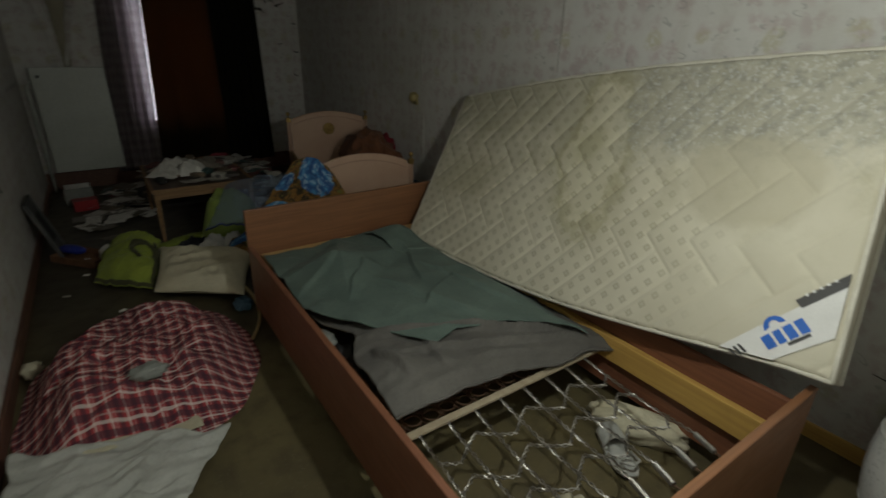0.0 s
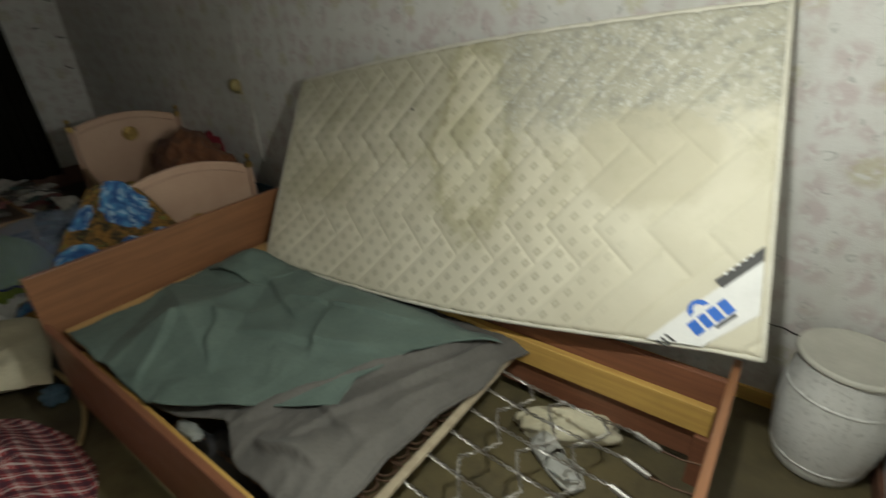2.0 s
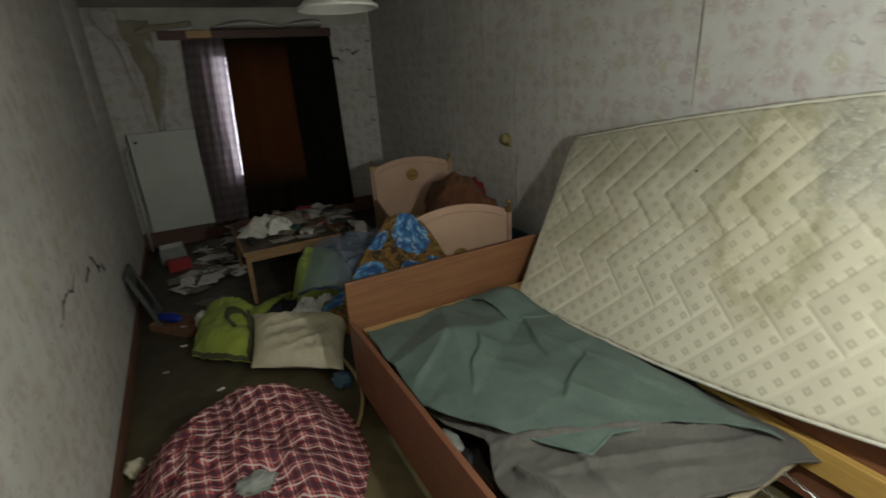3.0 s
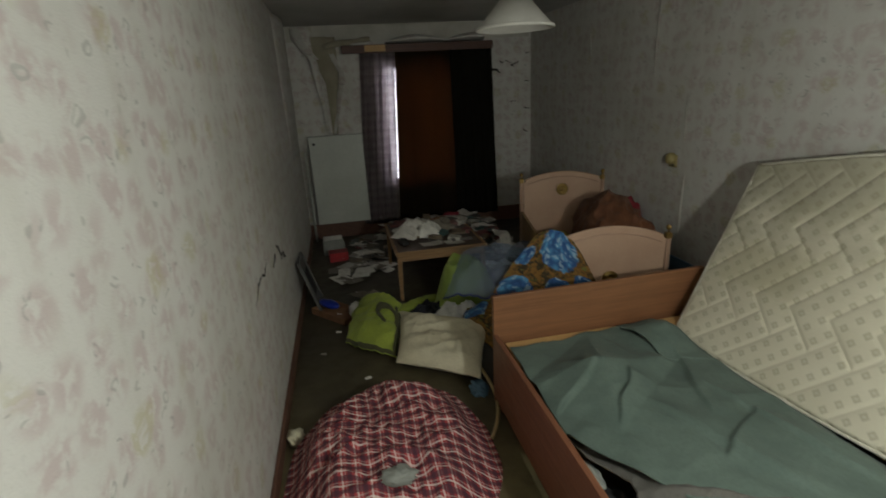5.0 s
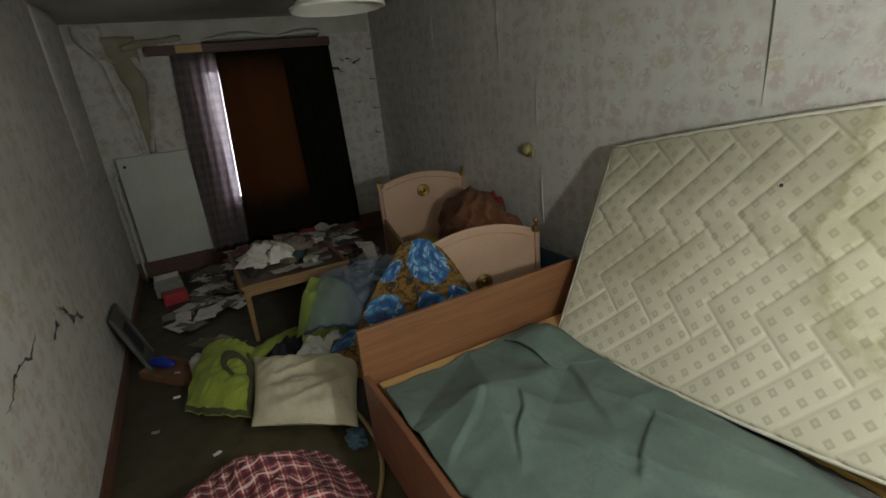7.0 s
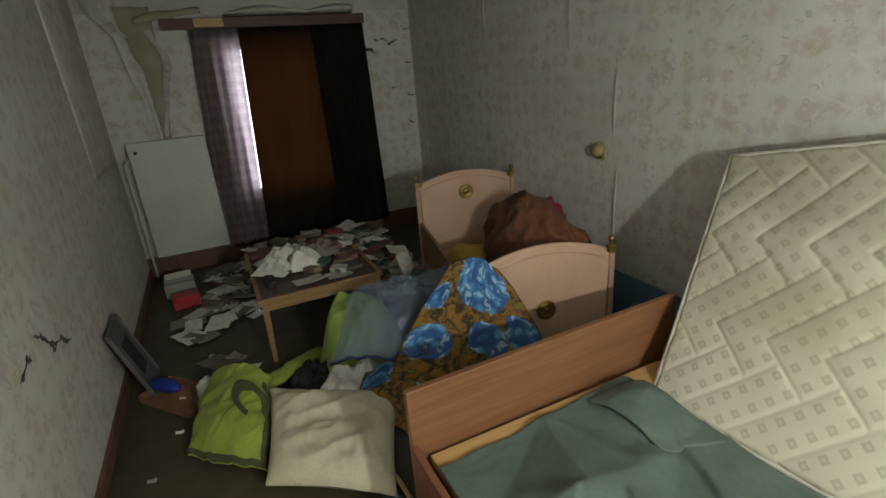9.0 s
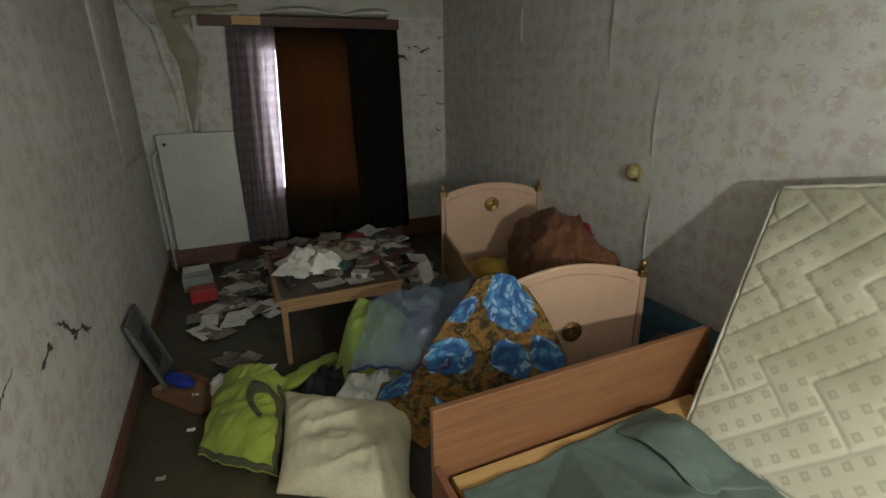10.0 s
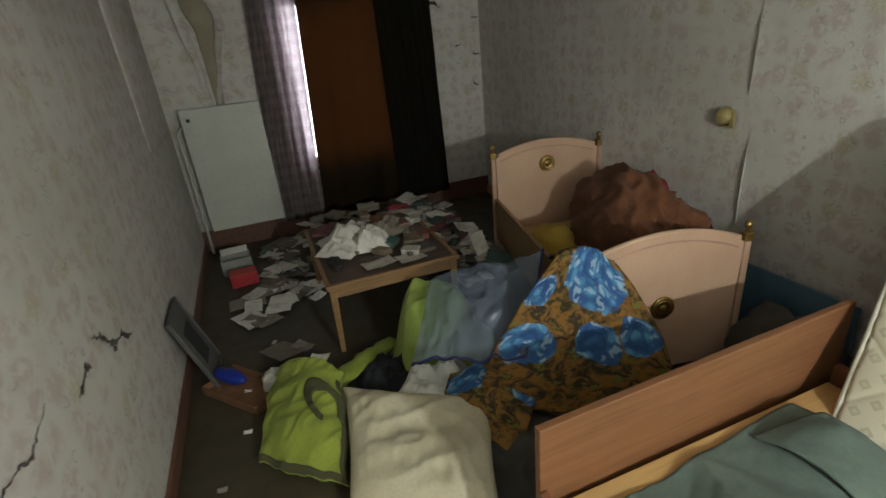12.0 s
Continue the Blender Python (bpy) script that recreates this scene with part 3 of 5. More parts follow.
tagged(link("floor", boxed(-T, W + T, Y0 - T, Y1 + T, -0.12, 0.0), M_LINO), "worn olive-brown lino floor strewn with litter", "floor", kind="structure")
tagged(link("ceiling", boxed(-T, W + T, Y0 - T, Y1 + T, H, H + 0.12), M_CEIL), "dull grey-white painted low ceiling", "ceiling", kind="structure")


def side_wall(name, x, facing, label):
    """A long papered side wall."""
    bm = boxed(x - (T if facing > 0 else 0.0), x + (0.0 if facing > 0 else T), Y0, Y1, 0, H)
    return tagged(link(name, bm, M_PAPER_L), label, "wall", kind="structure")


side_wall("wall_west", 0.0, 1, "faded floral wallpaper on a long side wall, torn and damp")
side_wall("wall_east", W, -1, "faded floral wallpaper on a long wall, seams lifting")
tagged(link("wall_south", boxed(-T, W + T, Y0 - T, Y0, 0, H), M_NEAR), "pale grey painted end wall with satin sheen", "wall", kind="structure")

bm = bmesh.new()
box(bm, -T, WX0, Y1, Y1 + T, 0, H)
box(bm, WX1, W + T, Y1, Y1 + T, 0, H)
box(bm, WX0, WX1, Y1, Y1 + T, 0, WZ0)
box(bm, WX0, WX1, Y1, Y1 + T, WZ1, H)
tagged(link("wall_north", bm, M_PAPER_L), "end wall with a window and peeling floral wallpaper", "wall", kind="structure")

# bare plaster where the paper has come off along the top of the window wall
top = patch((0.02, Y1 - 0.004, 1.96), (W - 0.02, Y1 - 0.004, 1.96), (W - 0.02, Y1 - 0.004, H - 0.004), (0.02, Y1 - 0.004, H - 0.004))
bm2 = slab(lambda u, v: top(u, v) + Vector((0, 0, 0.03 * n3(u * 3, 1.7, 0.3) * (1 - v) - (0.0 if v else 0.01))), 40, 2, 0.003)
tagged(link("trim_plaster", bm2, M_PLASTER), "bare plaster strip above torn wallpaper", "plaster", kind="structure")


def baseboard(name, x0, x1, y0, y1, height, material, label):
    tagged(link(name, boxed(x0, x1, y0, y1, 0, height, bevel=0.004), material), label, "baseboard", kind="structure")


baseboard("baseboard_west", 0.0, 0.016, Y0 + 0.016, Y1 - 0.016, 0.075, M_BASE, "narrow dark brown wooden baseboard, dusty")
baseboard("baseboard_east", W - 0.016, W, Y0 + 0.016, Y1 - 0.016, 0.062, M_BASE_Y, "narrow yellow wooden baseboard, chipped")
baseboard("baseboard_south", 0.0, W, Y0, Y0 + 0.014, 0.07, M_BASE, "narrow dark brown wooden baseboard, dusty")
baseboard("baseboard_north", 0.0, W, Y1 - 0.016, Y1, 0.16, M_BASE, "tall red-brown wooden baseboard under the window")

# torn paper edge in the corner by the door end
corner = patch((W - 0.012, Y0 + 0.003, 0.08), (W - 0.003, Y0 + 0.014, 0.08), (W - 0.003, Y0 + 0.014, H - 0.02), (W - 0.012, Y0 + 0.003, H - 0.02))
bm = slab(lambda u, v: corner(u, v) + Vector((-0.005 * abs(n3(v * 9, u, 1.0)), 0.006 * abs(n3(v * 11, u, 3.0)), 0)), 3, 70, 0.002)
tagged(link("trim_corner", bm, M_PLASTER), "torn pale paper edge in the room's corner", "wallpaper", kind="structure")

# a second length of lino laid over the first, its edge lifting
lap = patch((0.02, 0.95, 0.0025), (0.98, 0.72, 0.0025), (0.98, -0.75, 0.0025), (0.02, -0.75, 0.0025))
bm = slab(lambda u, v: lap(u, v) + Vector((0, 0.012 * n3(u * 4, 2.0), 0.002 + 0.004 * (1 - v) ** 8)), 24, 12, 0.002)
bmesh.ops.reverse_faces(bm, faces=bm.faces)
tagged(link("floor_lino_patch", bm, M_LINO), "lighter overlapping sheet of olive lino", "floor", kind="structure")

# window
win = thing("window_1", pose(0, Y1, 0), "wooden window behind curtains, daylight outside", "window", kind="structure")
for nm, b in (("window_frame", (WX0, WX0 + 0.05, 0.05, 0.10, WZ0, WZ1)), ("window_frame", (WX1 - 0.05, WX1, 0.05, 0.10, WZ0, WZ1)),
              ("window_frame", (WX0 + 0.05, WX1 - 0.05, 0.05, 0.10, WZ0, WZ0 + 0.05)), ("window_frame", (WX0 + 0.05, WX1 - 0.05, 0.05, 0.10, WZ1 - 0.05, WZ1)),
              ("mullion", (1.155, 1.205, 0.052, 0.098, WZ0 + 0.05, WZ1 - 0.05))):
    part(nm, boxed(*b, bevel=0.004), M_WOODFRAME, win)
for x0, x1 in ((WX0 + 0.05, 1.155), (1.205, WX1 - 0.05)):
    pane = part("pane", boxed(x0, x1, 0.072, 0.076, WZ0 + 0.05, WZ1 - 0.05), M_GLASS, win)
    pane.visible_shadow = False
part("window_sill", boxed(WX0 - 0.02, WX1 + 0.02, -0.03, 0.049, WZ0 - 0.03, WZ0 - 0.002, bevel=0.004), M_BASE, win)

# bright hazy daylight beyond the window
glow = bpy.data.materials.new("daylight_haze")
glow.use_nodes = True
glow.node_tree.nodes.clear()
_e, _o = glow.node_tree.nodes.new("ShaderNodeEmission"), glow.node_tree.nodes.new("ShaderNodeOutputMaterial")
_e.inputs[0].default_value, _e.inputs[1].default_value = (0.95, 0.94, 1.0, 1), 4.5
glow.node_tree.links.new(_e.outputs[0], _o.inputs[0])
tagged(link("backdrop", boxed(-4, 6, Y1 + 3.0, Y1 + 3.05, -2, 5), glow), "bright hazy daylight outside the window", "sky", kind="structure")

# curtain board
board = thing("curtain_board", pose(0.52, 4.94, 1.83), "dark red-brown wooden curtain board on the wall", "curtain rail")
part("front_board", boxed(0, 1.51, 0, 0.018, 0, 0.075, bevel=0.003), M_BOARD, board)
part("top_board", boxed(0, 1.51, 0.018, 0.12, 0.055, 0.073, bevel=0.002), M_BOARD, board)
part("pale_end", boxed(0.22, 0.42, -0.003, -0.0005, 0.012, 0.07), M_PINE, board, "bare pale wood where veneer is missing")
part("rail", tube(bmesh.new(), [(0.03, 0.06, 0.02), (1.48, 0.06, 0.02)], 0.008, 8), M_STEEL, board)


def curtain(name, x_top, x_low, z_top, z_low, y, depth, waves, material, label, seed, n=150):
    def place(u, v):
        x = (x_top[0] + (x_top[1] - x_top[0]) * u) * (1 - v) + (x_low[0] + (x_low[1] - x_low[0]) * u) * v
        w = math.sin(u * waves * math.tau + seed + 0.8 * math.sin(3 * v + seed)) * depth * (0.45 + 0.55 * v)
        return Vector((x, y + w + 0.012 * n3(u * 9, v * 3, seed), z_top + (z_low - z_top) * v + 0.01 * n3(u * 6, 0, seed) * v))
    return single(name, slab(place, n, 24, 0.0012), material, pose(0, 0, 0), label, "curtain", smooth=True)


curtain("net_curtain", (0.69, 1.035), (0.58, 0.945), 1.84, 0.13, 5.005, 0.016, 5, M_SHEER, "greyish lace net curtain, glowing with daylight", 0.4)
curtain("brown_curtain", (1.035, 1.70), (0.955, 1.66), 1.84, 0.14, 4.985, 0.014, 3.3, M_DRAPE, "heavy brown curtain drawn shut, lit from behind", 1.3)
curtain("dark_curtain", (1.58, 2.02), (1.60, 2.06), 1.84, 0.13, 4.962, 0.018, 4, M_DRAPE_DARK, "nearly black heavy curtain hanging to the floor", 2.2, 110)

# radiator
rad = thing("radiator", pose(0.105, 4.92, 0.19), "tall pale enamelled steel panel radiator on the wall", "radiator")
def rad_face(u, v):
    x = 0.525 * u
    return Vector((x, -0.0003 * smooth01(4 * abs((x / 0.0404) % 1 - 0.5) - 0.5) * (1 if 0.03 < v < 0.97 else 0), 0.89 * v))
part("panel", slab(rad_face, 156, 30, 0.035), M_RAD, rad, smooth=False)
part("side_cover", boxed(-0.004, -0.0005, 0.0, 0.09, 0.0, 0.89, bevel=0.001), M_RAD, rad)
part("side_cover", boxed(0.5255, 0.529, 0.0, 0.09, 0.0, 0.89, bevel=0.001), M_RAD, rad)
part("top_grille", boxed(0.0, 0.525, 0.036, 0.09, 0.872, 0.889, bevel=0.002), M_RAD, rad)
part("bleed_valve", lathe([(0.0, 0.0), (0.012, 0.0), (0.012, 0.012), (0.007, 0.016), (0.007, 0.03), (0.0, 0.03)], 14), M_BLACK, rad, "dark bleed valve").matrix_local = pose(0.045, -0.004, 0.82, 90)
for x in (0.1, 0.42):
    part("wall_bracket", boxed(x, x + 0.03, 0.0905, 0.139, 0.25, 0.65, bevel=0.002), M_RAD, rad)
pipe = single("heating_pipe", tube(bmesh.new(), [(0, 0, 0), (0, 0, 0.3), (0, 0, 0.92), (0.03, 0, 0.96), (0.07, 0, 0.965)], 0.011, 10), M_RAD, pose(0.055, 4.97, 0.0),
              "thin pale painted heating pipe beside the radiator", "pipe", smooth=True)

# pendant lamp
lamp = thing("pendant_lamp", pose(1.20, 2.03, 1.70), "pale cone-shaped fabric pendant lamp under the ceiling", "ceiling lamp")
part("shade", lathe([(0.168, 0.0), (0.166, 0.004), (0.03, 0.155), (0.027, 0.152), (0.163, 0.002), (0.168, 0.0)], 48), M_SHADE, lamp, smooth=True)
part("rim", lathe([(0.166, -0.002), (0.170, 0.0), (0.170, 0.010), (0.166, 0.012), (0.163, 0.004), (0.166, -0.002)], 48), M_SHADE, lamp, smooth=True)
part("lamp_holder", lathe([(0.0, 0.09), (0.018, 0.09), (0.02, 0.15), (0.028, 0.16), (0.012, 0.19), (0.0, 0.20)], 18), M_WHITE, lamp, "white plastic lamp holder", smooth=True)
part("cord", tube(bmesh.new(), [(0, 0, 0.19), (0.004, 0, 0.3), (0, 0, 0.385)], 0.0035, 6), M_WHITE, lamp)
part("ceiling_rose", lathe([(0.0, 0.37), (0.03, 0.37), (0.045, 0.385), (0.045, 0.3995), (0.0, 0.3995)], 20), M_WHITE, lamp, smooth=True)

# socket on the long wall
sock = thing("wall_socket", pose(W - 0.002, 2.615, 0.955), "broken yellowed plastic wall socket hanging open", "socket")
part("base_plate", boxed(-0.010, -0.001, -0.04, 0.04, -0.04, 0.04, bevel=0.004), M_SOCKET, sock)
part("cover", lathe([(0.0, 0.032), (0.018, 0.03), (0.034, 0.018), (0.040, 0.0), (0.034, 0.0), (0.0, 0.022)], 20), M_SOCKET, sock, smooth=True).matrix_local = pose(-0.012, 0.008, 0.012, 0, -75, 12)
part("hole", boxed(-0.0125, -0.0105, -0.018, 0.018, -0.03, 0.0), M_BLACK, sock, "dark open socket hole")

# ---- the wooden bed ----
bed = thing("wooden_bed", pose(0.985, -0.295, 0), "red-brown veneered single bed frame with bare wire springs", "bed")
BW, BL = 1.04, 2.0
part("headboard", boxed(-0.005, 1.085, -0.011, 0.011, 0.03, 0.578, bevel=0.003), M_VENEER, bed, "flat red-brown veneered headboard").matrix_local = pose(0.01, 2.062, 0, 0, 0, 1)
part("footboard", boxed(0.0, BW, 0.0, 0.022, 0.04, 0.468, bevel=0.003), M_VENEER, bed, "flat red-brown veneered footboard")
for x in (0.0, BW - 0.022):
    part("side_rail", boxed(x, x + 0.022, 0.0225, 2.045, 0.07, 0.395, bevel=0.003), M_VENEER_Y, bed)
for x, z1 in ((0.0225, 0.335), (BW - 0.0505, 0.30)):
    part("batten", boxed(x, x + 0.028, 0.03, 1.86, 0.20, z1, bevel=0.003), M_BASE_Y, bed, "raw yellow pine batten")
part("head_plank", boxed(0.052, BW - 0.052, 1.865, 2.033, 0.325, 0.352, bevel=0.003), M_PINE, bed, "raw yellow pine batten").rotation_euler = (0, 0, 0.0)
for x, y in ((0.024, 0.024), (BW - 0.064, 0.024), (0.024, 2.0), (BW - 0.064, 2.0)):
    part("leg", boxed(x, x + 0.04, y, y + 0.04, 0.0, 0.199, bevel=0.003), M_VENEER_Y, bed)


def twist(x0, y0, x1, y1, z, r=0.0042, turns=16, sag=0.012):
    """Two steel strands twisted round each other."""
    bm = bmesh.new()
    for phase in (0, math.pi):
        pts = []
        for k in range(turns * 4 + 1):
            t = k / (turns * 4)
            a = t * turns * math.tau / 2 + phase
            dx, dy = (x1 - x0), (y1 - y0)
            l = math.hypot(dx, dy)
            s = r * math.cos(a)
            pts.append((x0 + dx * t - dy / l * s, y0 + dy * t + dx / l * s, z + r * math.sin(a) - sag * math.sin(math.pi * t)))
        tube(bm, pts, 0.0024, 4)
    return bm


ZS = 0.245
for k in range(8):
    x = 0.13 + k * 0.105
    part("wire", twist(x, 0.655 + 0.01 * math.sin(k), x - 0.02, 0.20, ZS), M_STEEL, bed)
    spring = bmesh.new()
    tube(spring, [(x - 0.02 - 0.001 * j, 0.20 - 0.0035 * j, ZS - 0.002) for j in range(0, 22)], 0.009, 8)
    for j in range(20):
        ring = [(x - 0.02 - 0.001 * j + 0.0098 * math.cos(a), 0.20 - 0.0036 * j - 0.0005 * a, ZS - 0.002 + 0.0098 * math.sin(a)) for a in (math.tau * i / 8 for i in range(9))]
        tube(spring, ring, 0.0014, 3, cap=False)
    part("end_spring", spring, M_STEEL, bed, "short bright end spring")
    part("hook", tube(bmesh.new(), [(x - 0.041, 0.125, ZS - 0.002), (x - 0.043, 0.07, ZS), (x - 0.043, 0.024, ZS + 0.012)], 0.003, 5), M_RUST, bed)
for k in range(7):
    x = 0.13 + k * 0.105
    for row, y in enumerate((0.30, 0.42, 0.545)):
        zig = 0.035 * (1 if (k + row) % 2 else -1)
        part("cross_wire", twist(x - 0.012, y, x + 0.05, y + zig, ZS - 0.008, turns=3, sag=0.004), M_STEEL, bed)
        part("cross_wire", twist(x + 0.05, y + zig, x + 0.098, y, ZS - 0.008, turns=3, sag=0.004), M_STEEL, bed)
part("cross_band", boxed(0.052, BW - 0.052, 0.655, 0.682, ZS - 0.006, ZS + 0.004, bevel=0.002), M_TAPE, bed, "dirty pale cross band")
for k in range(14):
    x = 0.09 + k * 0.066
    for y in (0.735, 0.80):
        loop = [(x + 0.030 * math.cos(a), y + 0.030 * math.sin(a) + 0.01 * (k % 2), ZS - 0.004 - 0.0035 * a) for a in (math.tau * i / 12 for i in range(25))]
        part("coil_spring", tube(bmesh.new(), loop, 0.0028, 5), M_RUST, bed, "rusty coil spring")
for k in range(7):
    x = 0.12 + k * 0.13
    part("long_wire", twist(x, 1.92, x, 0.684, ZS - 0.012, turns=30, sag=0.02), M_RUST, bed)

# ---- mattress ----
MB, MR, MTR, MTL = (1.824, 1.632, 0.325), (1.941, -0.331, 0.545), (2.335, -0.17, 1.36), (2.334, 1.804, 1.052)
_mat = patch(MB, MR, MTR, MTL)


def on_mattress(u, v):
    p = _mat(u, v)
    sag = math.sin(math.pi * min(1, u * 1.05)) ** 1.2
    return p + Vector((0.02 * sag * (1 - v), 0, -0.075 * sag * (1 - v) ** 1.5 + 0.035 * math.sin(math.pi * u) * v ** 3))


def herringbone(a, b, w=0.109):
    """Distance, in widths, to the nearest stitch line: each one a long diagonal, bent down at its foot."""
    p, q = (a - 0.75 + b - 0.318) * 0.70711 / w, (a - 0.75 - b + 0.318) * 0.70711 / w
    near, r0 = 1.0, math.floor((p - q) / 3.95)
    for r in (r0 - 1, r0, r0 + 1):
        k = round(q + 1.7 * r)
        s = p - 2.25 * r - k
        near = min(near, math.hypot(q + 1.7 * r - k, max(0, -s, s - 3.25)))
        k = round(p - 2.25 * r)
        s = q + 1.7 * r - k
        near = min(near, math.hypot(p - 2.25 * r - k, max(0, -s, s - 1.7)))
    return near


def quilt(u, v):
    d = herringbone(u * 1.98, v * 0.93)
    edge = min(u * 1.98, (1 - u) * 1.98, v * 0.93, (1 - v) * 0.93)
    return 0.0044 * min(1, d / 0.10) ** 0.6 + 0.0030 * math.sin(min(1, d / 0.5) * math.pi / 2) - 0.014 * max(0, 1 - edge / 0.02) ** 2 + 0.003 * n3(u * 12, v * 6, 4.0)


mat = thing("mattress", pose(1.9, 0.6, 0.0), "stained cream quilted mattress leaning against the wall", "mattress")
bm = slab(on_mattress, 400, 190, 0.115, (1.98, 0.93), quilt)
bmesh.ops.translate(bm, verts=bm.verts, vec=(-1.9, -0.6, 0))
mp = part("cover", bm, M_TICK, mat, smooth=True)
mp.data.materials.append(M_BORDER)
off = Vector((1.9, 0.6, 0))


def frame_at(u, v):
    p = on_mattress(u, v)
    du, dv = on_mattress(min(1, u + 0.01), v) - on_mattress(max(0, u - 0.01), v), on_mattress(u, min(1, v + 0.01)) - on_mattress(u, max(0, v - 0.01))
    return p - off, du.cross(dv).normalized()


rim = [(t, 0.0) for t in np.linspace(0, 1, 60)] + [(1.0, t) for t in np.linspace(0, 1, 30)] + [(t, 1.0) for t in np.linspace(1, 0, 60)] + [(0.0, t) for t in np.linspace(1, 0, 30)]
for depth in (0.006, 0.110):
    part("piping", tube(bmesh.new(), [frame_at(u, v)[0] - frame_at(u, v)[1] * depth for u, v in rim], 0.0075, 7), M_PIPING, mat, "pale corded edge", smooth=True)


def label_piece(name, corners, material, lift, n=6):
    """A flat piece sewn on the mattress; corners in metres from its lower foot-end corner: along, up."""
    q = patch(*[(a, b, 0) for a, b in corners])
    def place(s, t):
        c = q(s, t)
        p, nor = frame_at(1 - c.x / 1.98, c.y / 0.93)
        return p + nor * lift
    bm = slab(place, n, n, 0.001)
    bmesh.ops.recalc_face_normals(bm, faces=bm.faces)
    return part(name, bm, material, mat)


def along(a, b):
    """From the label's own axes (along its diagonal, across it) to metres from the corner."""
    b -= 0.012
    return 0.012 + 0.70711 * a - 0.70711 * (b - 0.10) - 0.022, 0.03 + 0.25 - 0.70711 * a - 0.70711 * (b - 0.10) - 0.05


label_piece("label", [(0.013, 0.262), (0.013, 0.115), (0.135, 0.008), (0.275, 0.008)], M_LABEL, 0.0125, 10)
label_piece("label_band", [(0.013, 0.292), (0.013, 0.255), (0.098, 0.170), (0.117, 0.188)], M_LABEL_DARK, 0.0145, 5)
for k, (a0, a1) in enumerate(((0.145, 0.170), (0.178, 0.198), (0.206, 0.230), (0.238, 0.262))):
    label_piece("printed_block", [along(0.395 - a1, 0.140), along(0.395 - a0, 0.140), along(0.395 - a0, 0.100), along(0.395 - a1, 0.100)], M_LABEL_BLUE, 0.0145, 2)
dome = [(0.20 + 0.030 * math.cos(a), 0.090 - 0.030 * math.sin(a)) for a in (math.pi * i / 6 for i in range(7))]
for p, q in zip(dome, dome[1:]):
    mid = (0.20, 0.082)
    label_piece("printed_arc", [along(*p), along(*q), along(q[0] * 0.45 + mid[0] * 0.55, q[1] * 0.45 + mid[1] * 0.55), along(p[0] * 0.45 + mid[0] * 0.55, p[1] * 0.45 + mid[1] * 0.55)], M_LABEL_BLUE, 0.0145, 1)
label_piece("printed_line", [along(0.14, 0.152), along(0.20, 0.152), along(0.20, 0.143), along(0.14, 0.143)], M_LABEL_DARK, 0.0145, 2)
for k in range(3):
    a = 0.30 + 0.014 * k
    label_piece("printed_crescent", [along(a, 0.118), along(a + 0.007, 0.118), along(a + 0.013, 0.088), along(a + 0.006, 0.088)], M_LABEL_DARK, 0.0145, 1)
for k in range(5):
    a = 0.018 + 0.016 * k
    label_piece("printed_mark", [(0.020 + 0.85 * a, 0.279 - 0.85 * a), (0.025 + 0.85 * a, 0.274 - 0.85 * a), (0.030 + 0.85 * a, 0.279 - 0.85 * a), (0.025 + 0.85 * a, 0.284 - 0.85 * a)], M_LABEL, 0.0162, 1)
p, nor = frame_at(0.385, 0.765)
part("burn_hole", lathe([(0.0, 0.0), (0.006, 0.0), (0.005, 0.002), (0.0, 0.002)], 12), M_BLACK, mat, "small dark hole").matrix_local = Matrix.Translation(p + nor * 0.010) @ nor.to_track_quat("Z", "Y").to_matrix().to_4x4()

# ---- bedding on the springs ----
def ridge(x, y, x0, y0, x1, y1, wide, high, sharp=0.010):
    """A pressed fold along a line: it falls away gently on the one side and steeply on the other."""
    dx, dy = x1 - x0, y1 - y0
    l = math.hypot(dx, dy)
    t = ((x - x0) * dx + (y - y0) * dy) / l / l
    s = ((x - x0) * dy - (y - y0) * dx) / l + 0.02 * n3(t * 3, x0, y1)
    ends = smooth01(t * 5) * smooth01((1 - t) * 5)
    return high * ends * (math.exp(-s / wide) if s > 0 else max(0.0, 1 + s / sharp))


def polyline(knots, t):
    """A point on a bent line; knots of (t, x, y)."""
    for (t0, x0, y0), (t1, x1, y1) in zip(knots, knots[1:]):
        if t <= t1:
            f = (t - t0) / (t1 - t0)
            return x0 + (x1 - x0) * f, y0 + (y1 - y0) * f
    return knots[-1][1:]


